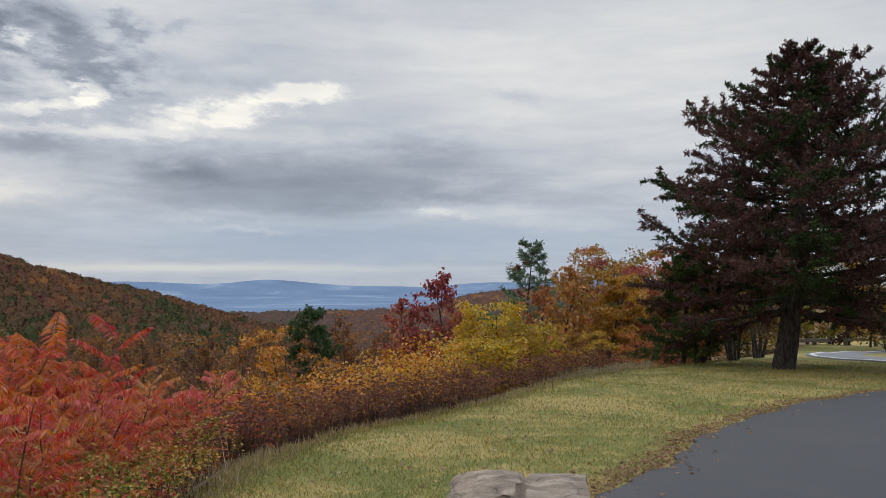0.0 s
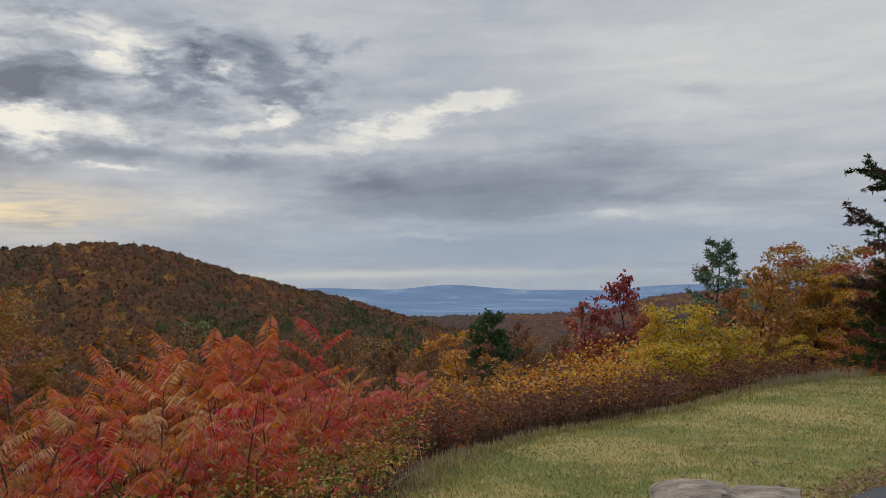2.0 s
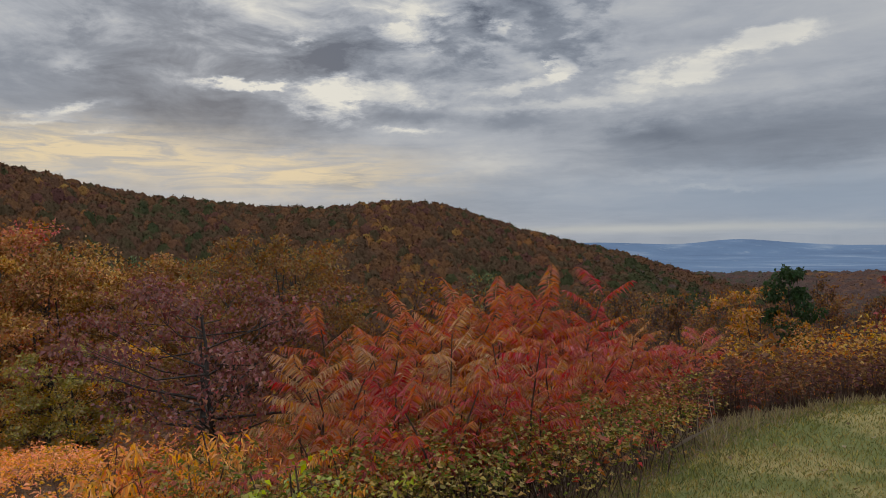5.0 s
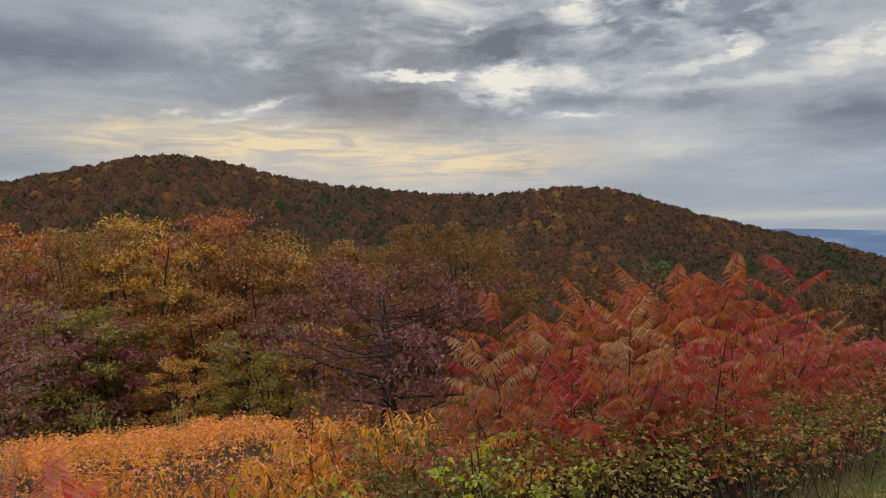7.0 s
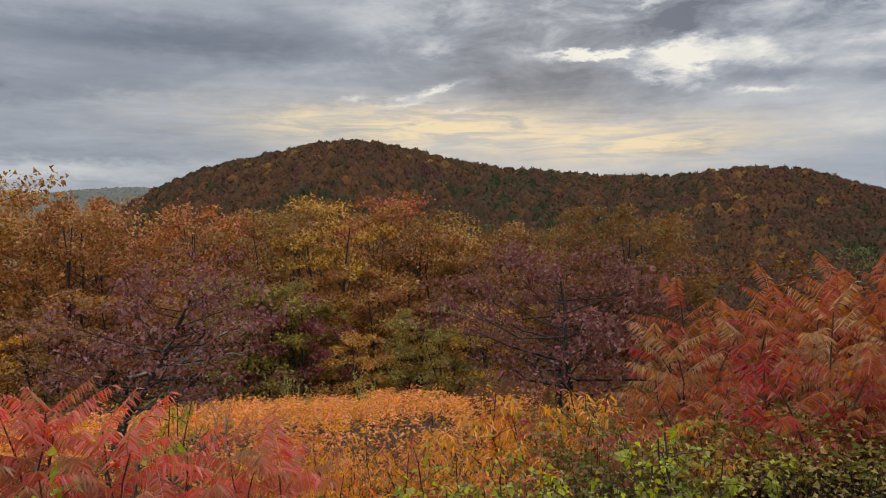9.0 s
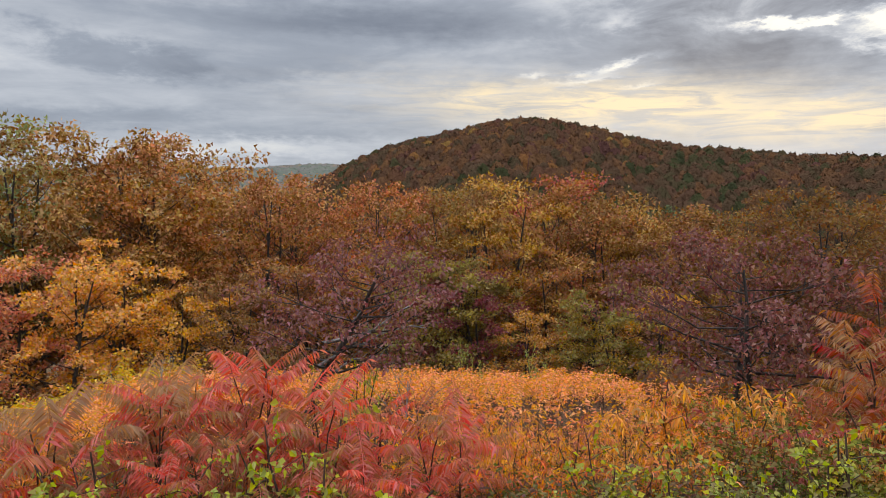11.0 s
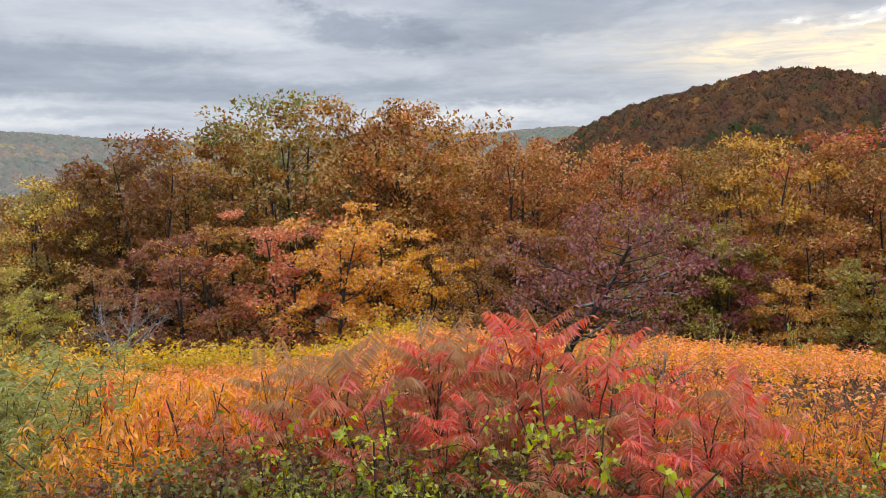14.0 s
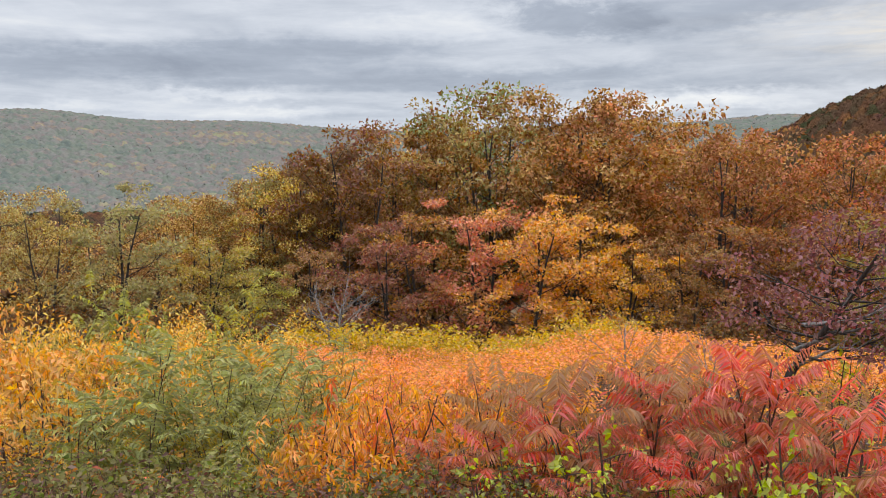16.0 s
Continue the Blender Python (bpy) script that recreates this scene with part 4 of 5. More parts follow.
def wand(seed, stems, height, spread, per, leaf, hang=0.8, bare=0.35):
    """Upright shoots with single leaves."""
    rng = np.random.default_rng(seed)
    wood, base, ways = [], [], []
    for s in range(stems):
        a = s * 2.4 + rng.random()
        out = np.array([math.cos(a), math.sin(a)]) * spread * rng.uniform(0.2, 1.0)
        tall = height * rng.uniform(0.6, 1.0)
        stem = branch(rng, (out[0] * 0.3, out[1] * 0.3, -0.1), (out[0] / tall, out[1] / tall, 1), tall, 5, 0.04, 0.13)
        wood.append(tube(stem, np.linspace(0.010, 0.004, len(stem)), 4))
        shoots = [stem]
        for k in range(5):
            f = 0.35 + 0.6 * (k + rng.random()) / 5
            shoots.append(branch(rng, along(stem, min(f, 0.999)), np.append(rng.normal(size=2), 0.6), tall * 0.32, 3, -0.1, 0.2))
            wood.append(tube(shoots[-1][[0, 1, 3]], np.array([0.004, 0.003, 0.002]), 3)) if k % 2 else None
        for k in range(per):
            shoot = shoots[k % len(shoots)]
            f = (bare if shoot is stem else 0.15) + (1 - bare) * rng.random()
            at = along(shoot, min(f, 0.999))
            d = rng.normal(size=3)
            base.append(at + unit(d) * 0.25 * leaf[0])
            ways.append(d * 0.8 + np.array([0, 0, 0.3 - hang]))
    base, ways = np.array(base), np.array(ways)
    k = rng.uniform(0.7, 1.3, len(base))
    return wood, leaves(rng, base, ways, leaf[0] * k, leaf[1] * k, 0.3, 0.15, 1.0)


def bush(kinds, spots):
    """Bushes of several kinds: azimuth, distance, kind, elevation of the top, colour."""
    fresh = set(range(len(kinds)))
    for az, r, kind, up, colour, *label in spots:
        x, y = pol(az, r)
        tall = max(0.35, 1.7 + r * math.tan(radians(up)) - gz(x, y))
        size = tall / TALL[kinds[kind][1]]
        wide = min(1.3, max(0.7, size))
        if kind in fresh:
            fresh.discard(kind)
            ob = kinds[kind][0]
        else:
            ob = copy_thing(kinds[kind][0], Matrix())
        ob.matrix_basis = pose(x, y, gz(x, y) - 0.05, 0, 0, az * 91 % 360) @ Matrix.Diagonal((wide, wide, size, 1))
        for child in ob.children:
            if child.name.startswith("crown"):
                child.color = (*colour, 1)
        if label:
            tagged(ob, label[0])


SUMAC = [plant("sumac_bush", "red staghorn sumac with drooping feathered leaves on slope", "shrub", sumac(40 + i, n, h, w, per, long, 17, 0.20, hang, thick, low), mat, (0.34, 0.045, 0.035), BARK_RED, "sumac on the slope", stem="stem")
         for i, (n, h, w, mat, per, long, hang, thick, low) in enumerate([(3, 1.3, 0.4, LEAF_SUMAC, 10, 0.36, 0.7, 0.7, 0.4), (9, 2.0, 0.9, LEAF_EMBER, 10, 0.42, 0.5, 0.9, 0.45), (8, 1.8, 0.7, LEAF_EMBER, 10, 0.40, 0.55, 0.9, 0.45), (5, 1.4, 0.6, LEAF_EMBER, 9, 0.38, 0.6, 0.9, 0.45), (1, 1.3, 0.2, LEAF_SUMAC, 11, 0.34, 0.6, 0.6, 0.4), (2, 1.4, 0.25, LEAF_SUMAC, 11, 0.36, 0.6, 0.6, 0.4)])]
TAWNY, ROSY = (0.52, 0.29, 0.13), (0.68, 0.17, 0.10)
RED, DULL_RED, BURNT, PINK = (0.78, 0.165, 0.11), (0.46, 0.06, 0.05), (0.46, 0.115, 0.045), (0.56, 0.12, 0.11)
bush([(k, k.name) for k in SUMAC], [
    (31.0, 10.0, 1, -2.8, BURNT), (27.5, 10.4, 1, -3.0, DULL_RED), (35.0, 9.4, 1, -3.6, BURNT), (38.8, 7.6, 2, -5.4, DULL_RED), (33.5, 7.2, 2, -5.2, TAWNY), (30.0, 6.4, 2, -6.2, DULL_RED), (25.0, 10.8, 2, -4.4, DULL_RED), (41.0, 9.0, 2, -5.0, BURNT),
    (22.0, 11.4, 2, -6.2, TAWNY), (26.0, 8.0, 3, -7.6, DULL_RED), (19.5, 11.0, 3, -7.6, DULL_RED), (16.6, 12.2, 0, -6.4, PINK), (13.5, 12.6, 3, -8.6, (0.58, 0.14, 0.05)), (36.5, 6.0, 3, -9.6, DULL_RED), (42.5, 7.6, 3, -8.0, TAWNY), (28.5, 8.6, 2, -5.8, (0.50, 0.09, 0.03)), (23.5, 9.2, 3, -7.0, PINK),
    (80.5, 4.51, 5, -14.8, RED), (83.2, 4.23, 4, -16.7, RED), (85.4, 4.85, 5, -13.5, TAWNY), (87.0, 4.05, 4, -19.1, RED), (87.9, 4.56, 4, -16.2, ROSY), (91.3, 4.88, 5, -10.5, RED), (93.6, 4.6, 4, -12.6, RED), (95.6, 5.21, 5, -12.0, TAWNY), (98.7, 4.73, 5, -12.5, RED), (101.6, 4.45, 4, -15.0, RED), (104.1, 5.27, 5, -12.7, TAWNY), (106.4, 4.68, 4, -15.3, ROSY), (109.6, 4.9, 5, -12.5, TAWNY), (112.1, 4.52, 4, -16.1, RED), (114.8, 4.44, 5, -16.8, ROSY), (98.7, 4.13, 5, -17.7, RED), (91.1, 3.88, 4, -20.2, RED), (104.0, 4.06, 5, -19.5, ROSY), (79.1, 4.2, 4, -18.3, RED), (82.7, 3.82, 5, -20.8, RED), (95.3, 4.31, 5, -16.3, RED), (99.8, 5.04, 5, -16.7, ROSY), (90.6, 5.08, 5, -15.6, RED),
    (75.2, 4.7, 4, -14.0, RED), (77.2, 4.4, 5, -14.6, ROSY), (73.4, 4.9, 4, -16.0, RED), (97.2, 4.9, 5, -11.2, TAWNY), (102.6, 4.8, 4, -12.0, RED), (105.0, 4.6, 4, -12.6, TAWNY), (88.6, 4.9, 5, -11.0, ROSY), (85.0, 4.5, 5, -12.2, RED),
    (44.5, 6.6, 3, -11.4, BURNT), (47.0, 6.2, 0, -14.5, BURNT), (50.0, 5.4, 0, -16.0, PINK),
])

# feathery green bush, orange willow-leaved shrubs, lime-green shrubs
# young trees beyond the rim of the lawn
young = plant("young_tree", "bright yellow young tree at the rim of the lawn", "tree", forest_tree(58, 4.2, 0.06, 1.7, 40, 130, (0.13, 0.085), 0.06, belly=0.3, near=True, forks=2, flat=0.7), LEAF, GOLD, group="young trees at the rim")
airy = plant("young_tree", "dark red maple at the rim of the lawn", "tree", broadleaf(59, 5.2, 0.1, 1.5, 16, 7, 15, (0.17, 0.11), 0.07, (0, 0), 0.16, 0.35, 0.3, tiny=False), LEAF, GOLD, group="young trees at the rim")
full = plant("young_tree", "rounded dark green tree standing in brown hollow", "tree", forest_tree(60, 8, 0.2, 1.7, 24, 220, (0.19, 0.15), 0.12, belly=0.4, near=True), LEAF, GREEN, group="young trees at the rim")
MAROON, SUNNY = (0.28, 0.065, 0.06), (0.46, 0.31, 0.03)
bush([(k, k.name) for k in (young, airy, full)], [
    (-4.4, 24, 0, -1.7, SUNNY), (-2.2, 24.5, 0, -3.4, (0.42, 0.27, 0.03)), (-6.0, 25, 0, -3.4, (0.40, 0.28, 0.035)), (-3.6, 22.6, 0, -4.4, SUNNY),
    (0.5, 36, 1, 0.4, MAROON), (1.7, 36.5, 1, -1.6, (0.30, 0.09, 0.065)), (-0.6, 35, 1, -2.2, (0.36, 0.14, 0.06)), (-9.0, 36, 1, 0.9, (0.40, 0.20, 0.06), "brown-leaved tree beyond the lawn"), (-7.4, 37, 1, -0.6, (0.34, 0.15, 0.06), "brown-leaved tree beyond the lawn"),
    (9.2, 62, 2, -2.3, (0.045, 0.080, 0.028)), (-12.4, 38, 2, 0.2, (0.48, 0.27, 0.05), "brown-leaved tree beyond the lawn"),
])

feathery = plant("feathery_bush", "airy green bush with fine feathered leaves on slope", "shrub", sumac(45, 14, 1.4, 0.95, 15, 0.22, 10, 0.34, 0.25, 0.28, 0.22), LEAF_FERN, (0.30, 0.315, 0.085), BARK_RED, stem="stem")
FERN = (0.38, 0.38, 0.12)
bush([(feathery, feathery.name)], [(129.0, 6.2, 0, -8.6, FERN), (125.4, 6.6, 0, -10.6, FERN), (122.4, 7.8, 0, -12.0, FERN), (131.5, 8.8, 0, -7.8, (0.42, 0.42, 0.09)), (126.5, 10.5, 0, -8.6, (0.44, 0.42, 0.09)), (132.8, 6.0, 0, -12.0, FERN), (127.2, 5.3, 0, -15.5, FERN)])
WANDS = [plant("orange_shrub", "shrub with hanging narrow orange leaves on the slope", "shrub", wand(46 + i, 8, 1.1, 0.6, 170, (0.066, 0.019), 1.2), LEAF_FIELD, ORANGE, BARK_RED, "orange shrubs near the rim", stem="stem") for i in range(2)]
AMBER, FLAME, YELLOW = (0.86, 0.38, 0.045), (0.78, 0.20, 0.03), (0.74, 0.48, 0.03)
bush([(k, k.name) for k in WANDS], [
    (118.7, 6.16, 0, -15.7, AMBER), (116.9, 5.35, 1, -17.1, FLAME), (113.1, 5.73, 0, -17.8, AMBER), (121.1, 5.18, 1, -16.6, AMBER), (111.0, 6.72, 0, -16.9, FLAME), (72.5, 5.47, 1, -20.0, FLAME), (69.0, 5.24, 0, -19.8, AMBER), (64.6, 5.62, 1, -17.3, FLAME), (61.4, 5.4, 0, -17.2, AMBER), (75.3, 5.08, 1, -21.0, FLAME), (70.2, 7.86, 0, -17.9, FLAME), (67.6, 4.53, 1, -21.2, FLAME), (72.6, 6.87, 0, -18.8, AMBER), (59.7, 4.79, 1, -18.8, FLAME),
    (57.5, 6.2, 1, -14.0, AMBER), (55.0, 5.6, 0, -15.0, FLAME), (52.0, 6.0, 1, -13.6, AMBER), (57.0, 7.6, 0, -14.0, FLAME), (45.0, 5.6, 0, -15.0, AMBER), (42.5, 6.0, 1, -15.0, FLAME),
    (110.5, 6.0, 0, -16.0, AMBER), (113.5, 6.6, 1, -15.4, AMBER), (117.0, 6.0, 0, -17.2, AMBER), (108.0, 7.0, 1, -15.2, FLAME), (115.5, 4.6, 1, -21, YELLOW), (120.5, 5.0, 0, -21, YELLOW), (119.0, 8.5, 1, -14.4, AMBER),
])
rng = np.random.default_rng(21)
CLUMPS = []
for i in range(60):
    az, r = (rng.uniform(54, 78), rng.uniform(4.7, 9.5)) if i < 34 else (rng.uniform(107, 122), rng.uniform(4.9, 9.5))
    x, y = pol(az, r)
    CLUMPS.append((az, r, i % 2, math.degrees(math.atan((gz(x, y) + (rng.uniform(0.4, 0.8) if i < 34 else rng.uniform(0.6, 1.0)) - 1.7) / r)), (AMBER, FLAME, (0.44, 0.12, 0.07), (0.82, 0.26, 0.035), (0.50, 0.20, 0.08))[i % 5 if i < 34 else i % 2]))
for kind in range(2):
    for az, r, k, up, colour in CLUMPS:
        if k == kind:
            x, y = pol(az, r)
            repeat(WANDS[kind], az, r, az * 53 % 360, (1.7 + r * math.tan(radians(up)) - gz(x, y)) / TALL[WANDS[kind].name], colour)
broad = plant("orange_shrub", "spreading shrub with drooping yellow and orange leaves", "shrub", broadleaf(61, 1.7, 0.12, 1.15, 18, 6, 46, (0.052, 0.022), 0.03, (0, 0), 0.0, 0.2, 0.4, stems=4, tiny=False), LEAF_FIELD, AMBER, BARK_RED, "orange shrubs near the rim", stem="stem")
bush([(broad, broad.name)], [(138.4, 7.0, 0, -9.0, (0.78, 0.42, 0.05)), (135.6, 8.4, 0, -10.6, (0.70, 0.44, 0.06)), (140.5, 8.4, 0, -8.2, (0.74, 0.34, 0.045)), (133.0, 11.0, 0, -9.6, (0.74, 0.50, 0.07)), (121.0, 9.5, 0, -12.6, (0.80, 0.44, 0.05)), (125.0, 12.0, 0, -10.6, (0.78, 0.52, 0.06)), (129.5, 9.0, 0, -11.0, (0.76, 0.50, 0.06))])
lime = plant("green_bush", "low bush with fresh yellow-green leaves below the rim", "shrub", wand(48, 7, 0.8, 0.5, 70, (0.036, 0.026), 0.2, 0.2), LEAF, GREEN, BARK_RED, "green bushes near the rim", stem="stem")
LIME = (0.46, 0.47, 0.05)
bush([(lime, lime.name)], [
    (87.6, 3.9, 0, -16.6, LIME), (103.0, 4.0, 0, -17.4, LIME), (57.7, 4.3, 0, -18.2, LIME), (54.5, 4.2, 0, -19.6, LIME), (47.0, 4.6, 0, -16.2, LIME), (44.0, 5.0, 0, -16.0, (0.36, 0.38, 0.06)), (93.9, 4.1, 0, -19.0, LIME), (110.8, 4.11, 0, -18.4, LIME), (108.0, 3.89, 0, -20.7, LIME), (63.4, 4.41, 0, -18.3, LIME), (101.4, 3.85, 0, -21.8, LIME), (61.1, 4.0, 0, -20.9, LIME), (37.0, 6.2, 0, -15.0, (0.34, 0.34, 0.06)), (31.5, 7.0, 0, -13.4, (0.40, 0.34, 0.05)),
    (130.0, 4.4, 0, -22, LIME), (81.0, 11.0, 0, -12.0, LIME), (50.5, 4.0, 0, -20, LIME), (72.0, 28, 0, -11.2, (0.40, 0.42, 0.10)), (67.0, 27, 0, -11.2, (0.42, 0.44, 0.10)), (28.0, 7.4, 0, -13.0, (0.46, 0.34, 0.04)), (34.5, 6.8, 0, -14.0, (0.46, 0.36, 0.04)), (40.0, 6.6, 0, -14.0, (0.42, 0.36, 0.05)), (24.0, 9.0, 0, -11.5, (0.48, 0.32, 0.04)), (20.5, 10.0, 0, -10.5, (0.50, 0.32, 0.04)),
])

# two old dogwoods with wine-red leaves
dogwood = plant("dogwood_tree", "small crooked dogwood with wine-red leaves above the field", "tree", forest_tree(51, 3.4, 0.48, 1.75, 34, 190, (0.062, 0.042), 0.075, (0.0, 0.16), belly=0.45, near=True, crook=0.12, forks=2, flat=0.4), LEAF_WINE, PURPLE)
DARK_WINE = (0.27, 0.11, 0.092)
place(dogwood, 52.6, 10.0, 10, 1.0, 0.05)
for child in dogwood.children:
    if child.name.startswith("crown"):
        child.color = (*DARK_WINE, 1)
bent = plant("dogwood_tree", "leaning dogwood with thin wine-red leaves and dead branches", "tree", forest_tree(52, 4.1, 0.5, 1.55, 28, 150, (0.062, 0.042), 0.075, (0.0, 0.3), belly=0.45, near=True, crook=0.12, flat=0.4), LEAF_WINE, PURPLE)
limb_rng = np.random.default_rng(77)
boughs = []
for rise, length in ((1.15, 1.9), (1.5, 1.5), (0.9, 1.3)):
    bough = branch(limb_rng, (0.0, 0.12 + 0.2 * rise, rise), (0.25, 1.0, 0.12), length, 7, 0.02, 0.16)
    boughs.append(tube(bough, 0.03 * np.linspace(1, 0.2, 8), 5))
    for k in range(9):
        fork = branch(limb_rng, along(bough, 0.35 + 0.07 * k), np.array([0, 0.6, 0.3]) + limb_rng.normal(size=3) * 0.8, 0.45, 3, 0.03, 0.25)
        boughs.append(tube(fork, 0.009 * np.array([1, 0.7, 0.5, 0.25]), 3))
part("dead_branch", join(boughs), BARK_PALE, bent, label="bleached leafless branches", smooth=True)
place(bent, 86.0, 11.2, 0, 1.0, 0.05)
for child in bent.children:
    if child.name.startswith("crown"):
        child.color = (0.33, 0.135, 0.125, 1)
dead = plant("dead_shrub", "silvery leafless dead bush below the wood", "shrub", broadleaf(53, 3.2, 0.1, 3.0, 22, 9, 0, girth=0.11, rise=0.05), LEAF, BROWN, BARK_PALE)
bush([(dead, dead.name)], [(115.8, 34, 0, -9.0, BROWN)])
twiggy = plant("dead_shrub", "bare weathered branches rising from the field", "shrub", broadleaf(54, 1.6, 0.2, 1.2, 9, 6, 0, girth=0.035, lean=(-0.3, 0.2)), LEAF, BROWN, BARK_PALE)
bush([(twiggy, twiggy.name)], [(90.5, 11.8, 0, -11.6, BROWN), (77.6, 10.4, 0, -12.0, BROWN), (95.5, 12.5, 0, -10.8, BROWN)])


# ---- thickets ----
def thicket(name, label, seed, spots, height, leaf, per, colour, mat, stems=3, hang=0.7):
    """A mass of low shrubs, too many to count, on the ground at the given spots."""
    rng = np.random.default_rng(seed)
    x, y, scale = spots
    z = ground_z(x, y)
    mound = np.sin(x * 2.3 + 1.2 * np.sin(y * 1.7)) * np.sin(y * 2.1 + 1.1 * np.sin(x * 1.3))
    tall = height * rng.uniform(0.7, 1.1, len(x)) * (1 + 0.25 * np.sin(x * 1.1 + 0.7 * y) * np.cos(y * 0.9 - 0.4 * x) + 0.3 * mound)
    lean = rng.normal(size=(len(x), 2)) * 0.2
    n = len(x) * stems
    root = np.repeat(np.stack([x, y, z], 1), stems, 0) + np.concatenate([rng.normal(size=(n, 2)) * 0.14 * np.repeat(scale, stems)[:, None], np.zeros((n, 1))], 1)
    h = np.repeat(tall, stems) * rng.uniform(0.65, 1.0, n)
    tip = root + np.stack([(np.repeat(lean[:, 0], stems) + rng.normal(size=n) * 0.18) * h, (np.repeat(lean[:, 1], stems) + rng.normal(size=n) * 0.18) * h, h], 1)
    w = np.full(n, 0.006) * np.repeat(scale, stems)
    side = unit(np.cross(tip - root, rng.normal(size=(n, 3))))
    v = np.stack([root + side * w[:, None], root - side * w[:, None], tip], 1).reshape(-1, 3)
    stalk = (v, np.arange(n * 3).reshape(-1, 3))
    f = 1 - rng.random((n, per)) ** 1.8 * 0.62
    base = root[:, None] + (tip - root)[:, None] * f[..., None]
    away = np.concatenate([rng.normal(size=(n, per, 2)), np.full((n, per, 1), 0.35) - hang * rng.random((n, per, 1))], -1)
    size = np.repeat(np.repeat(scale, stems)[:, None], per, 1) * rng.uniform(0.7, 1.3, (n, per))
    lv = leaves(rng, (base + unit(away) * 0.05 * size[..., None]).reshape(-1, 3), away.reshape(-1, 3), leaf[0] * size.ravel(), leaf[1] * size.ravel(), 0.3, 0.2, 1.2)
    top = new(name)
    tagged(top, label, "shrubs", kind="stuff")
    tagged(part("stalks", stalk, BARK_RED, top), kind="stuff")
    tagged(part("foliage", lv, mat, top, colour), kind="stuff")
    return top


def sector(rng, count, az0, az1, r0, r1, grow=0.0, lawn_free=True):
    """Random spots in a sector; leaves of those further off are larger."""
    az, r = rng.uniform(az0, az1, count), r0 * (r1 / r0) ** (rng.random(count) ** 0.8)
    x, y = pol(az, r)
    if lawn_free:
        keep = x < edge_x(y) - 0.25
        x, y, r = x[keep], y[keep], r[keep]
    return x, y, 1 + grow * np.maximum(0, r - 8) / 10


def gappy(spots):
    """Fewer shrubs in the brown hollows of the nearer field."""
    x, y, scale = spots
    r = np.hypot(x, y)
    wave = np.sin(x * 0.9 + 1.1 * np.sin(y * 0.7)) * np.cos(y * 0.8 + 0.5) + 0.35 * np.sin(x * 2.3 + y * 1.9)
    far = np.where(np.degrees(np.arctan2(-x, y)) < 86, 18.5, 13.5)
    lane = np.sin(x * 2.3 + 1.2 * np.sin(y * 1.7)) * np.sin(y * 2.1 + 1.1 * np.sin(x * 1.3)) > -0.45
    keep = (r + 2.6 * wave > far) & (lane | (r > 22)) | (wave > 0.9) | (np.random.default_rng(3).random(len(x)) < 0.06)
    return x[keep], y[keep], scale[keep]


rng = np.random.default_rng(9)
thicket("shrub_field", "waist-high shrubs with hanging orange leaves covering the slope", 61, gappy(sector(rng, 5200, 53, 121, 9, 33, 0.3)), 0.8, (0.072, 0.032), 20, (0.95, 0.34, 0.085), LEAF_FIELD, 2)
thicket("shrub_field", "brown dying undergrowth between the orange shrubs", 62, sector(rng, 2700, 50, 142, 3.8, 24, 0.25), 0.42, (0.036, 0.02), 8, (0.17, 0.085, 0.062), LEAF_DIM, hang=0.3)
thicket("shrub_field", "yellow and olive shrubs at the far end of the slope", 60, sector(rng, 800, 118, 146, 12, 34, 0.35), 0.7, (0.085, 0.04), 9, (0.66, 0.44, 0.06), LEAF_MIX)
thicket("near_shrubs", "tangled green and yellow undergrowth below the sumac", 63, sector(rng, 1200, 17, 56, 5, 12, 0.2), 0.7, (0.042, 0.028), 11, (0.42, 0.27, 0.05), LEAF_MIX, hang=0.4)
thicket("near_shrubs", "dull red low shrubs among the undergrowth below the sumac", 59, sector(rng, 420, 17, 56, 5.5, 12, 0.2), 0.8, (0.06, 0.03), 10, (0.48, 0.10, 0.04), LEAF_BROWN, hang=0.4)
thicket("near_shrubs", "orange and dark red shrubs close below the rim", 64, sector(rng, 170, 52, 138, 4.8, 10, 0.2), 0.55, (0.055, 0.019), 16, (0.9, 0.25, 0.06), LEAF_FIELD)
thicket("near_shrubs", "olive green undergrowth close below the rim", 65, sector(rng, 700, 42, 142, 3.6, 7, 0.2), 0.42, (0.036, 0.025), 12, (0.24, 0.20, 0.06), LEAF_MIX)
thicket("edge_shrubs", "dark wine-brown brush along the lawn's rim", 66, sector(rng, 1500, -14, 18, 9.5, 30, 0.35), 0.85, (0.065, 0.04), 9, (0.14, 0.05, 0.04), LEAF_DIM, hang=0.3)
thicket("edge_shrubs", "orange and yellow bushes behind the rim of the lawn", 67, sector(rng, 1300, 0, 17, 15, 32, 0.3), 1.4, (0.062, 0.04), 12, (0.50, 0.27, 0.035), LEAF_RIM)
thicket("hollow_shrubs", "brown brush falling away into the hollow", 70, sector(rng, 1500, 10, 58, 12, 60, 0.3), 1.2, (0.12, 0.07), 9, (0.18, 0.09, 0.05), LEAF_BROWN)
thicket("wood_shrubs", "bright yellow bushes along the foot of the wood", 68, sector(rng, 420, 93, 119, 32, 37, 0.2), 1.5, (0.12, 0.06), 10, (0.74, 0.50, 0.04), LEAF)
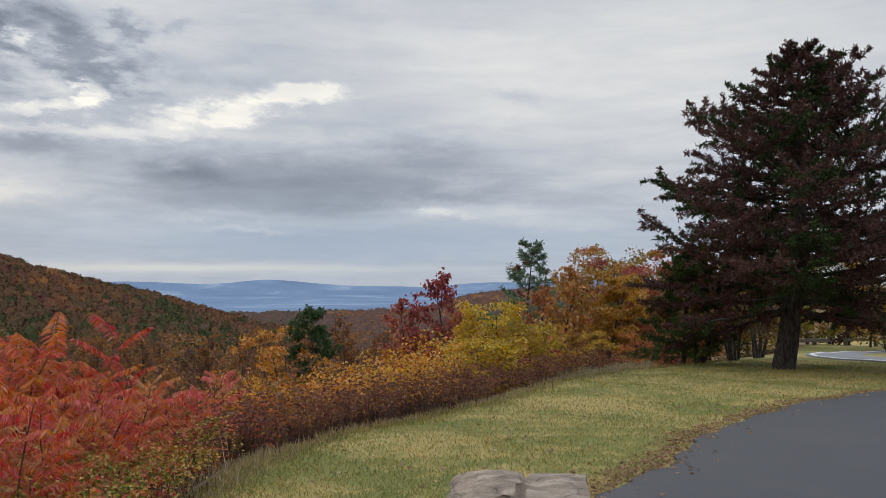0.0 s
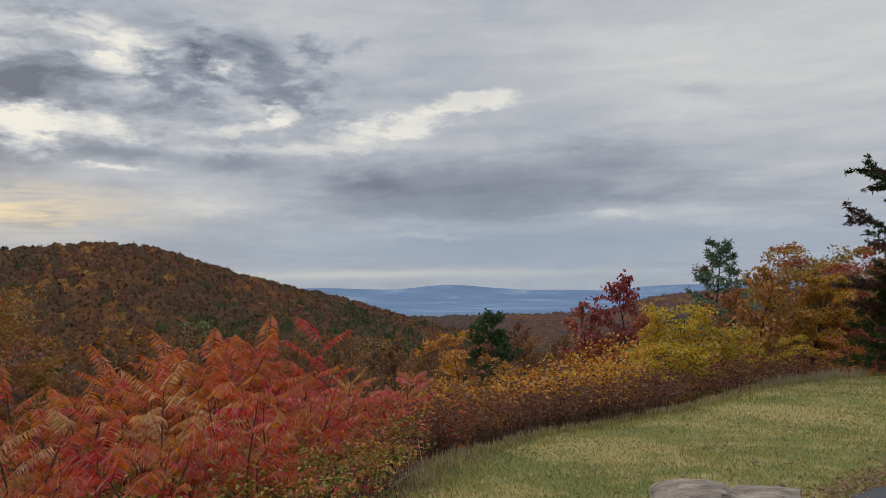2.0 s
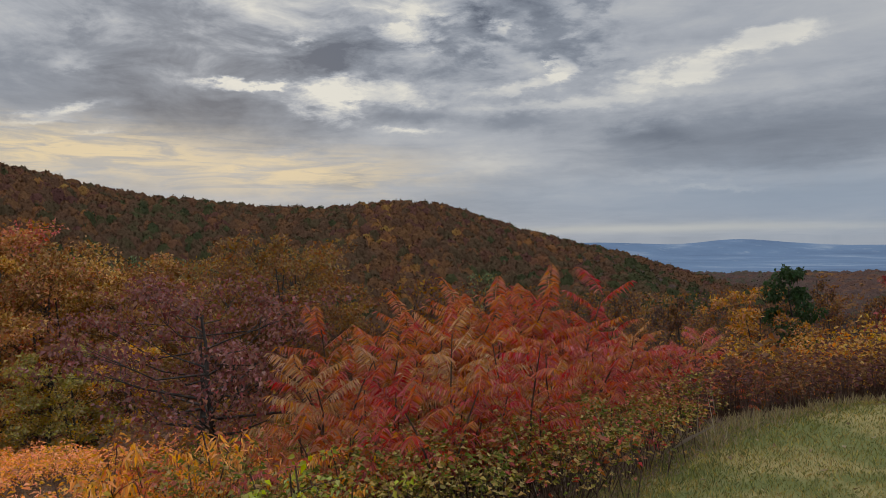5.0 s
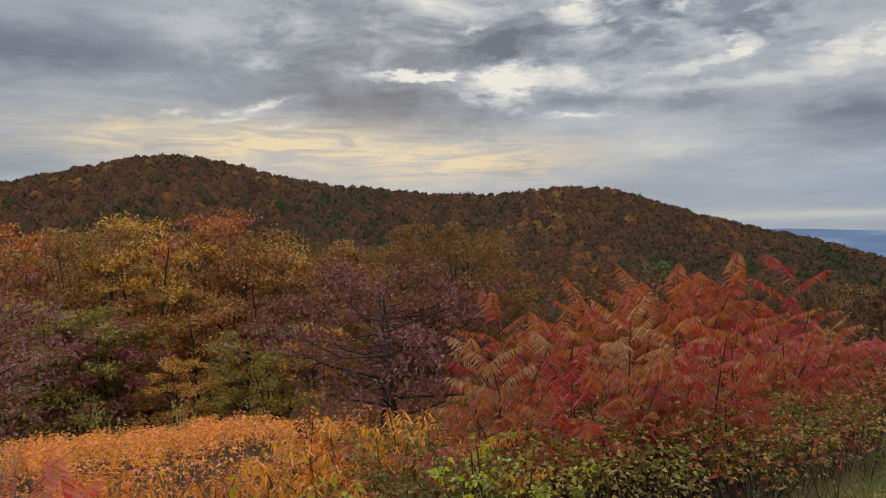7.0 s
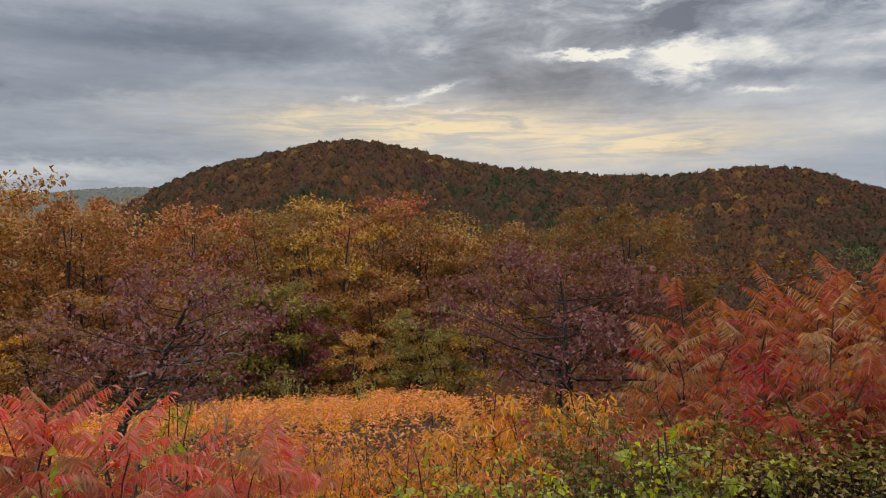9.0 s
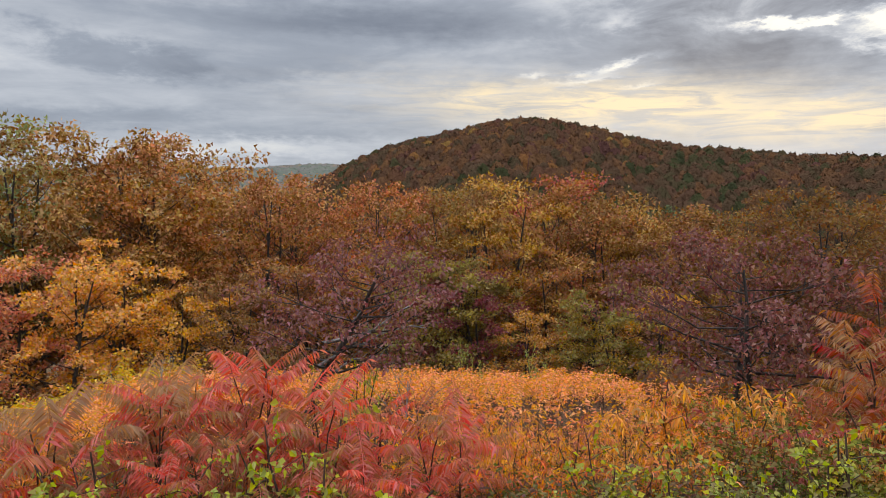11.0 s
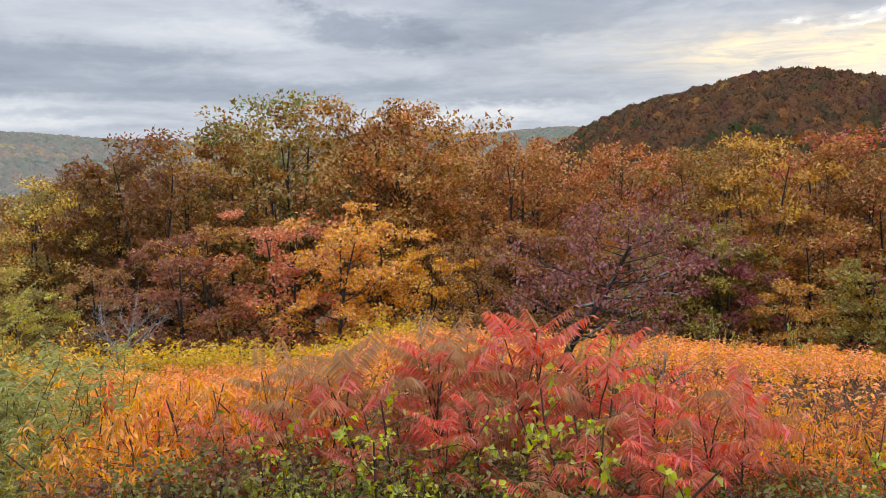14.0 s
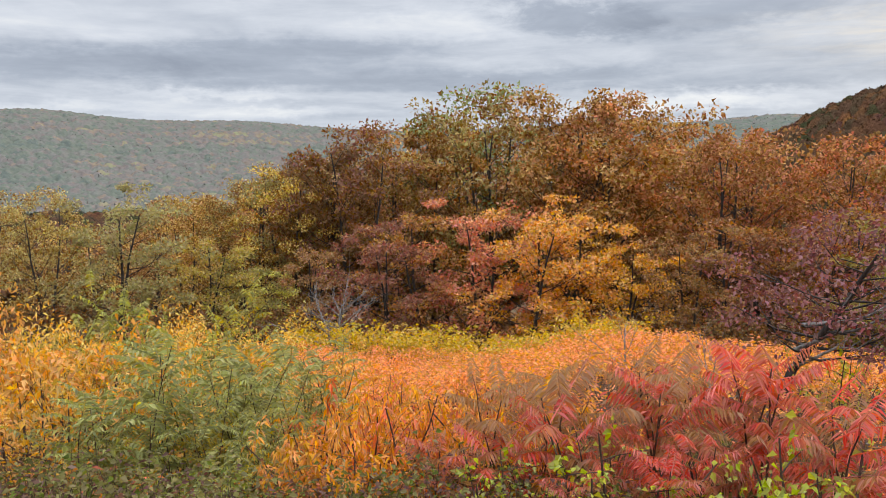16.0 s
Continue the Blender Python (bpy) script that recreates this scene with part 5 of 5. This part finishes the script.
thicket("wood_shrubs", "dark leafy undergrowth along the foot of the wood", 69, sector(rng, 1700, 50, 142, 37, 78, 0.12), 1.9, (0.15, 0.11), 7, (0.22, 0.125, 0.045), LEAF_BROWN)


# ---- far forest ----
def far_forest(name, label, seed, count, az0, az1, r0, r1, tall, wide, mat, sprays, spray, spread_log=False, lift=0.5):
    """Many far trees, each a ragged dome of leaf sprays of about the given size."""
    rng = np.random.default_rng(seed)
    az = rng.uniform(az0, az1, count)
    r = r0 * (r1 / r0) ** rng.random(count) if spread_log else np.sqrt(rng.uniform(r0 * r0, r1 * r1, count))
    x, y = pol(az, r)
    keep = ~((r < 66) | ((az > 54) & (az < 128) & (r < 84)))
    x, y = x[keep], y[keep]
    n = len(x)
    z = ground_z(x, y)
    h, w = tall * rng.uniform(0.75, 1.15, n) * np.where(rng.random(n) < 0.08, 1.25, 1.0), wide * rng.uniform(0.75, 1.3, n)
    patch = 0.5 + 0.25 * np.sin(x * 0.021 + 1) * np.cos(y * 0.017) + 0.2 * np.sin(x * 0.05 + y * 0.043)
    tint = np.clip(0.72 * rng.random(n) - 0.06 + 0.22 * np.sin(x * 0.013 + 2) * np.cos(y * 0.011 + x * 0.006) + 0.45 * patch, 0, 1)
    tint = np.clip(tint - 0.17 * (1 - step(az[keep], 28, 46)) * step(az[keep], 6, 12), 0.11, 1)
    size = np.stack([w * 0.5, w * 0.5, h * 0.5], 1)[:, None]
    centre = np.stack([x, y, z + h * 0.5], 1)[:, None]
    # the leafy body of each crown
    turn = np.arange(6) * np.pi / 3
    dome = np.concatenate([[[0, 0, 1.0]], *[np.stack([np.cos(turn + k) * np.sin(g), np.sin(turn + k) * np.sin(g), np.full(6, np.cos(g))], 1) for k, g in enumerate(np.radians([38, 78, 118, 152]))]])
    body = (centre + dome * size * rng.uniform(0.72, 1.0, (n, 25, 1))).reshape(-1, 3)
    fan = [(0, 1 + k, 1 + (k + 1) % 6) for k in range(6)]
    fan += [f for ring in (1, 7, 13) for k in range(6) for f in ((ring + k, ring + 6 + k, ring + 6 + (k + 1) % 6), (ring + k, ring + 6 + (k + 1) % 6, ring + (k + 1) % 6))]
    fan = (np.array(fan)[None] + (np.arange(n) * 25)[:, None, None]).reshape(-1, 3)
    # loose sprays close over it
    out = unit(rng.normal(size=(n, sprays, 3)))
    out[..., 2] = np.abs(out[..., 2]) * 1.1 - 0.1
    p = (centre + out * size * rng.uniform(0.8, 1.1, (n, sprays, 1))).reshape(-1, 3)
    out = out.reshape(-1, 3)
    way = unit(np.cross(out, rng.normal(size=p.shape)) + out * rng.uniform(0.0, 0.35, (len(p), 1)))
    side = unit(np.cross(way, out + rng.normal(size=p.shape) * 0.25))
    side = side * np.where((np.cross(side, way) * out).sum(1, keepdims=True) < 0, -1, 1)
    span = spray * rng.uniform(0.6, 1.3, (len(p), 1))
    v = np.stack([p - side * span * 0.5, p + side * span * 0.5, p + way * span], 1).reshape(-1, 3)
    me = mesh_of(name, np.concatenate([body, v]), np.concatenate([fan, np.arange(len(v)).reshape(-1, 3) + len(body)]), [mat], smooth=True)
    facing = np.concatenate([np.repeat(dome[None], n, 0).reshape(-1, 3), np.repeat(out + rng.normal(size=out.shape) * 0.15, 3, 0)]) + np.array([0, 0, lift])
    me.normals_split_custom_set_from_vertices(unit(facing).astype(np.float32))
    att = me.attributes.new("tint", "FLOAT", "POINT")
    att.data.foreach_set("value", np.concatenate([np.repeat(tint, 25), np.repeat(tint, sprays * 3)]).astype(np.float32))
    return tagged(new(name, me), label, "forest", kind="stuff")


def canopy(name, label, seed, az0, az1, da, r0, r1, dr, cell, low, rise, mat, sprays, spray, grow=0.0):
    """The closed roof of a far forest: one rounded crown beside the other, with loose sprays of leaves on top."""
    rng = np.random.default_rng(seed)
    turns = np.arange(az0, az1, da)
    rings = [r0]
    while rings[-1] < r1:
        rings.append(rings[-1] + dr * (1 + grow * (rings[-1] - r0) / r0))
    rings = np.array(rings)

    def roof(x, y):
        """Height above the ground and shade of the crown at each place."""
        gx, gy = np.floor(x / cell), np.floor(y / cell)
        best, top, shade = np.full(x.shape, -9.0), np.zeros(x.shape), np.zeros(x.shape)
        for ox in (-1, 0, 1):
            for oy in (-1, 0, 1):
                cx, cy = gx + ox, gy + oy
                h1, h2, h3, h4 = (np.mod(np.sin(cx * a + cy * b + seed) * 43758.5453, 1.0) for a, b in ((12.9898, 78.233), (39.346, 11.135), (73.156, 52.235), (27.168, 91.37)))
                d2 = ((cx + 0.1 + 0.8 * h1) * cell - x) ** 2 + ((cy + 0.1 + 0.8 * h2) * cell - y) ** 2
                dome = 0.45 + 0.55 * h3 - (d2 / (cell * (0.66 + 0.26 * h4)) ** 2) ** 1.15
                nearer = dome > best
                best = np.where(nearer, dome, best)
                shade = np.where(nearer, h4 * 0.6 + h1 * 0.4, shade)
        lumps = 0.10 * np.sin(x * 2.1 + 1.7 * np.sin(y * 1.3)) * np.sin(y * 1.9) + 0.08 * np.sin(x * 4.3 + y * 1.1) * np.sin(y * 3.7 - x)
        top = low + rise * (np.maximum(best, -0.35) + lumps)
        patch = 0.25 * np.sin(x * 0.021 + 1) * np.cos(y * 0.017) + 0.2 * np.sin(x * 0.05 + y * 0.043) + 0.3 * np.sin(x * 0.011 + 2) * np.cos(y * 0.009 + x * 0.005)
        az = np.degrees(np.arctan2(-x, y))
        return top, np.clip(0.0 + 0.95 * shade + 0.5 * patch - 0.12 * (1 - step(az, 28, 46)) * step(az, 6, 12), 0.0, 1)

    a, r = np.meshgrid(turns, rings)
    a, r = a + rng.normal(size=a.shape) * da * 0.25, r + rng.normal(size=r.shape) * dr * 0.25
    x, y = pol(a, r)
    up, tint = roof(x, y)
    v = np.stack([x, y, ground_z(x, y) + up], -1).reshape(-1, 3)
    n = len(turns)
    i, j = (k.ravel() for k in np.meshgrid(np.arange(len(rings) - 1), np.arange(n - 1), indexing="ij"))
    q = i * n + j
    t = np.concatenate([np.stack([q, q + 1 + n, q + 1], 1), np.stack([q, q + n, q + 1 + n], 1)])
    sa, sr = rng.uniform(az0, az1, sprays), np.sqrt(rng.uniform(r0 * r0, r1 * r1, sprays))
    sx, sy = pol(sa, sr)
    sup, stint = roof(sx, sy)
    base = np.stack([sx, sy, ground_z(sx, sy) + sup - 0.1], 1)
    lv = small_leaves(rng, base, rng.normal(size=base.shape) + np.array([0, 0, 0.8]), spray * rng.uniform(0.6, 1.3, sprays), spray * 0.9)
    me = mesh_of(name, np.concatenate([v, lv[0]]), np.concatenate([t, lv[1] + len(v)]), [mat], smooth=True)
    att = me.attributes.new("tint", "FLOAT", "POINT")
    att.data.foreach_set("value", np.concatenate([tint.ravel(), np.repeat(stint, 3)]).astype(np.float32))
    return tagged(new(name, me), label, "forest", kind="stuff")


canopy("hill_forest", "autumn forest of brown, rust and gold covering the hills", 71, 9, 89, 0.13, 290, 600, 1.4, 6.4, 3.8, 6.8, FOREST, 90000, 1.35)
canopy("hillfoot_forest", "autumn forest of brown, rust and gold below the hills", 75, 8, 90, 0.2, 130, 292, 1.3, 6.6, 4.0, 6.6, FOREST, 60000, 1.0)
far_forest("hollow_forest", "brown autumn forest in the hollow", 72, 800, -18, 22, 150, 460, 9, 8, HOLLOW, 60, 0.9, True, lift=1.2)
canopy("saddle_forest", "brown autumn forest on the saddle and low ridge", 76, -24, 24, 0.17, 430, 1000, 2.5, 7.5, 2.5, 6.0, HOLLOW, 12000, 1.4, 0.5)
canopy("side_forest", "autumn forest behind the wood", 73, 82, 147, 0.2, 150, 595, 2.2, 7.5, 3.0, 7.0, FOREST, 20000, 1.2, 0.3)
# these two far canopies carry their haze in the crown colours
canopy("far_forest", "forest on the distant hillside, haze painted into its pale colours", 74, 106, 147, 0.14, 590, 1760, 4.0, 10, 2.0, 8.0, HAZE_TINTED, 8000, 2.0, 0.5)
canopy("far_forest", "forest on the ridge behind the wood, haze painted into its pale colours", 77, 74, 106, 0.16, 1000, 1800, 6.0, 12, 2.0, 7.0, HAZE_TINTED, 4000, 2.4)


# ---- lawn, lot, road ----
def make_grass():
    rng = np.random.default_rng(81)
    count = 200000
    az, r = rng.uniform(-33, 34, count), 4.2 * (34 / 4.2) ** rng.random(count) ** 0.8
    x, y = pol(az, r)
    keep = (x > edge_x(y) - 0.3 - 0.4 * rng.random(count)) & (x < lot_edge(y) - 0.08 * rng.random(count))
    x, y, r = x[keep], y[keep], r[keep]
    b = np.stack([x, y, ground_z(x, y)], 1)
    rim = np.clip(1 - np.abs(x - edge_x(y)) / 0.9, 0, 1)
    size = (0.030 + 0.0020 * r) * rng.uniform(0.6, 1.4, len(x)) * (1 + 0.9 * rim * rng.random(len(x)))
    way = rng.normal(size=b.shape) * 0.45 + np.array([0, 0, 1.0])
    g = leaves(rng, b, way, size, size * 0.16, 0.15, 0.1)
    ob = new("grass", mesh_of("grass", g[0], g[1], [GRASS]))
    ob.color = (0.175, 0.185, 0.045, 1)
    tagged(ob, "short green and straw-coloured lawn grass", "grass", kind="stuff")


def lot_edge(y):
    """The western edge of the parking lot."""
    return np.interp(y, [0, 5.5, 7.3, 8.8, 10.9, 12.4, 15.4, 17.9, 19.5], [0.6, 0.9, 1.5, 2.6, 3.7, 4.8, 7.3, 10.5, 14.0]) + np.where(np.asarray(y) > 19.5, 60, 0)


def make_lot():
    rows = np.concatenate([np.linspace(-14, 5, 12), np.linspace(5.4, 19.4, 60)])
    u = np.linspace(0, 1, 14) ** 1.5
    wob = 0.05 * np.sin(rows * 5.1) + 0.04 * np.sin(rows * 11.7)
    x0 = lot_edge(rows) + wob
    x = x0[:, None] + (26 - x0)[:, None] * u[None]
    y = np.repeat(rows[:, None], len(u), 1)
    z = ground_z(x, y) + 0.035
    v = np.stack([x, y, z], -1).reshape(-1, 3)
    rim = np.stack([x[:, 0] - 0.03, y[:, 0], z[:, 0] - 0.12], -1)
    k, n = len(u), len(rows)
    t = []
    for i in range(n - 1):
        for j in range(k - 1):
            p = i * k + j
            t += [(p, p + 1, p + k + 1), (p, p + k + 1, p + k)]
        p, q = i * k, n * k + i
        t += [(q, p, p + k), (q, p + k, q + 1)]
    ob = new("parking_lot", mesh_of("parking_lot", np.concatenate([v, rim]), t, [ASPHALT], smooth=False))
    tagged(ob, "dark fresh asphalt of the overlook's parking lot", "pavement", kind="structure")


make_grass()
make_lot()


def make_rock():
    bm = bmesh.new()
    bmesh.ops.create_cube(bm, size=1)
    bmesh.ops.subdivide_edges(bm, edges=bm.edges, cuts=22, use_grid_fill=True)
    for v in bm.verts:
        p = v.co.copy()
        taper = 1 - 0.28 * max(0, p.z + 0.5) * (1 if p.x < 0 else 0.25)
        rim = max(abs(p.x), abs(p.y)) * 2
        p.z -= 0.16 * max(0, p.z) * max(0, rim - 0.55) ** 1.5 * 3
        p.z -= 0.34 * max(0, p.z) * abs(p.x + 0.06) ** 1.2 * (2.0 if p.x < -0.06 else 1.0)
        p.x *= 1.42 * taper
        p.y *= 0.95 * (1 - 0.2 * (p.z + 0.5))
        p.z = p.z * 0.62
        q = Vector((p.x * 2.0, p.y * 2.0, p.z * 4.0))
        p += Vector((noise.noise(q), noise.noise(q + Vector((9, 0, 0))), noise.noise(q + Vector((0, 9, 0))) * 0.5)) * 0.075
        p += Vector((0, 0, noise.noise(q * 4.0))) * 0.014
        layer = math.sin(p.z * 42 + 2 * noise.noise(q)) * 0.012
        p.x += layer * (1 if p.x > 0 else -1)
        p.y += layer * (1 if p.y > 0 else -1)
        if p.z > 0.15 and abs(p.x - 0.12 - 0.1 * noise.noise(q * 2) - 0.12 * p.y) < 0.03:
            p.z -= 0.05
        v.co = p
    bm.normal_update()
    me = bpy.data.meshes.new("boulder")
    bm.to_mesh(me)
    bm.free()
    me.materials.append(STONE)
    ob = new("boulder", me)
    ob.matrix_basis = pose(0.60, 6.55, gz(0.60, 6.55) + 0.06, 2, -2, -6)
    tagged(ob, "weathered pale grey layered boulder at the lawn's edge", "rock")


make_rock()


# ---- road, guard rail ----
def ribbon(name, points, left, right, lift, mat, label, category):
    """A strip of paving along a line, from left to right metres beside it."""
    p = np.array(points, float)
    k = np.linspace(0, len(p) - 1, 60)
    x, y = (np.interp(k, np.arange(len(p)), p[:, i]) for i in (0, 1))
    for _ in range(6):
        x[1:-1], y[1:-1] = (x[:-2] + x[1:-1] + x[2:]) / 3, (y[:-2] + y[1:-1] + y[2:]) / 3
    d = unit(np.stack([np.gradient(x), np.gradient(y)], 1))
    side = np.stack([d[:, 1], -d[:, 0]], 1)
    v, t = [], []
    for off, drop in ((left - 0.02, -0.1), (left, 0.0), ((left + right) / 2, 0.0), (right, 0.0), (right + 0.02, -0.1)):
        q = np.stack([x, y], 1) + side * off
        v.append(np.concatenate([q, (ground_z(x, y) + lift + drop)[:, None]], 1))
    v = np.stack(v, 1)
    n = len(x)
    for i in range(n - 1):
        for j in range(4):
            a = i * 5 + j
            t += [(a, a + 1, a + 6), (a, a + 6, a + 5)]
    ob = new(name, mesh_of(name, v.reshape(-1, 3), t, [mat]))
    return tagged(ob, label, category, kind="structure")


ROAD = [(30, 24), (23, 25.5), (18.5, 28), (16.6, 31), (16.4, 34), (17.8, 37.2), (20.5, 40), (24.5, 42.2), (32, 44), (44, 46)]
GREY_ROAD = plain("worn_asphalt", (0.21, 0.21, 0.215), 0.85, 60)
ribbon("road", ROAD, 0.0, 6.4, 0.05, GREY_ROAD, "pale worn asphalt of the curving road", "road")
ribbon("road_line", ROAD, 0.15, 0.34, 0.056, PAINT_WHITE, "white painted edge line of the road", "road marking")
ribbon("road_line", ROAD, 3.0, 3.2, 0.057, PAINT_YELLOW, "faded yellow centre line of the road", "road marking")


def box(size, at, bevel=0.015):
    bm = bmesh.new()
    bmesh.ops.create_cube(bm, size=1, matrix=Matrix.Translation(at) @ Matrix.Diagonal((*size, 1)))
    bmesh.ops.bevel(bm, geom=bm.edges, offset=bevel, segments=1, affect="EDGES")
    bmesh.ops.triangulate(bm, faces=bm.faces)
    v, t = np.array([p.co[:] for p in bm.verts]), np.array([[q.index for q in f.verts] for f in bm.faces])
    bm.free()
    return v, t


def make_rail():
    top = new("guard_rail")
    tagged(top, "low weathered wooden guard rail behind the road", "rail")
    a, b = np.array([21.0, 47.5]), np.array([38.0, 52.0])
    mid = (a + b) / 2
    turn = math.atan2(b[1] - a[1], b[0] - a[0])
    top.matrix_basis = pose(mid[0], mid[1], gz(*mid), 0, 0, math.degrees(turn))
    long = float(np.linalg.norm(b - a))
    part("rail", box((long, 0.14, 0.22), (0, -0.13, 0.58)), WOOD, top)
    for i in range(8):
        part("post", box((0.2, 0.2, 0.95), (-long / 2 + 0.4 + i * (long - 0.8) / 7, 0, 0.27)), WOOD, top)


make_rail()

# trees by the pine
clump = plant("bare_tree", "dark many-stemmed bare tree at the lawn's end", "tree", broadleaf(56, 5.5, 0.3, 1.8, 16, 6, 10, (0.14, 0.09), 0.15, stems=5), LEAF_BROWN, BROWN)
bush([(clump, clump.name)], [(-18.7, 31.5, 0, 0.5, (0.20, 0.10, 0.04)), (-21.2, 34.5, 0, 0.8, (0.10, 0.06, 0.03)), (-22.6, 37, 0, 1.0, (0.12, 0.10, 0.03))])

rng = np.random.default_rng(12)
# dry grass and broken stalks along the rim, fallen leaves on the lawn
def tufts(name, label, spots, tall, colour, per=9, thin=0.02):
    x, y = spots
    n = len(x) * per
    b = np.repeat(np.stack([x, y, ground_z(x, y)], 1), per, 0) + np.concatenate([rng.normal(size=(n, 2)) * 0.06, np.zeros((n, 1))], 1)
    size = tall * rng.uniform(0.5, 1.1, n)
    g = leaves(rng, b, rng.normal(size=b.shape) * 0.28 + np.array([0, 0, 1.0]), size, 0.008 + thin * size, 0.12, 0.1)
    ob = new(name, mesh_of(name, g[0], g[1], [STRAW]))
    ob.color = (*colour, 1)
    tagged(ob, label, "grass", kind="stuff")


yy = rng.uniform(8, 27, 420)
tufts("dry_grass", "straw-coloured dry grass along the lawn's rim", (edge_x(yy) + rng.normal(size=420) * 0.2 - 0.3, yy), 0.2, (0.34, 0.27, 0.13))
yy = rng.uniform(22, 27, 160)
tufts("dry_grass", "tall pale grass tussocks beside the trees", (edge_x(yy) + rng.normal(size=160) * 0.6 - 0.2, yy), 0.45, (0.32, 0.27, 0.16), 6)
az, r = rng.uniform(13, 36, 80), rng.uniform(5.6, 9, 80)
x, y = pol(az, r)
ok = x < edge_x(y)
tufts("dead_stalks", "broken grey stalks standing below the sumac", (x[ok], y[ok]), 0.8, (0.38, 0.32, 0.24), 1, 0.0)


def fallen():
    n = 420
    y = rng.uniform(5, 26, n)
    u = rng.random(n) ** 0.6
    x = edge_x(y) + (np.minimum(lot_edge(y), 14) + 0.6 - edge_x(y)) * u
    b = np.stack([x, y, ground_z(x, y) + 0.05], 1)
    g = leaves(rng, b, rng.normal(size=b.shape) * np.array([1, 1, 0.15]), 0.07 * rng.uniform(0.7, 1.5, n), 0.045, 0.0, 0.2)
    ob = new("fallen_leaves", mesh_of("fallen_leaves", g[0], g[1], [STRAW]))
    ob.color = (0.30, 0.21, 0.11, 1)
    tagged(ob, "scattered dry leaves on the lawn and asphalt", "leaves", kind="stuff")


fallen()


def verge():
    n = 2600
    y = rng.uniform(5.2, 19.2, n)
    x = lot_edge(y) - 0.22 + rng.normal(size=n) * 0.17
    b = np.stack([x, y, ground_z(x, y) + 0.03 + 0.02 * rng.random(n)], 1)
    g = leaves(rng, b, rng.normal(size=b.shape) * np.array([1, 1, 0.25]), 0.06 * rng.uniform(0.6, 1.5, n), 0.035, 0.0, 0.2)
    ob = new("leaf_litter", mesh_of("leaf_litter", g[0], g[1], [STRAW]))
    ob.color = (0.25, 0.16, 0.085, 1)
    tagged(ob, "brown leaf litter along the edge of the asphalt", "leaves", kind="stuff")


verge()
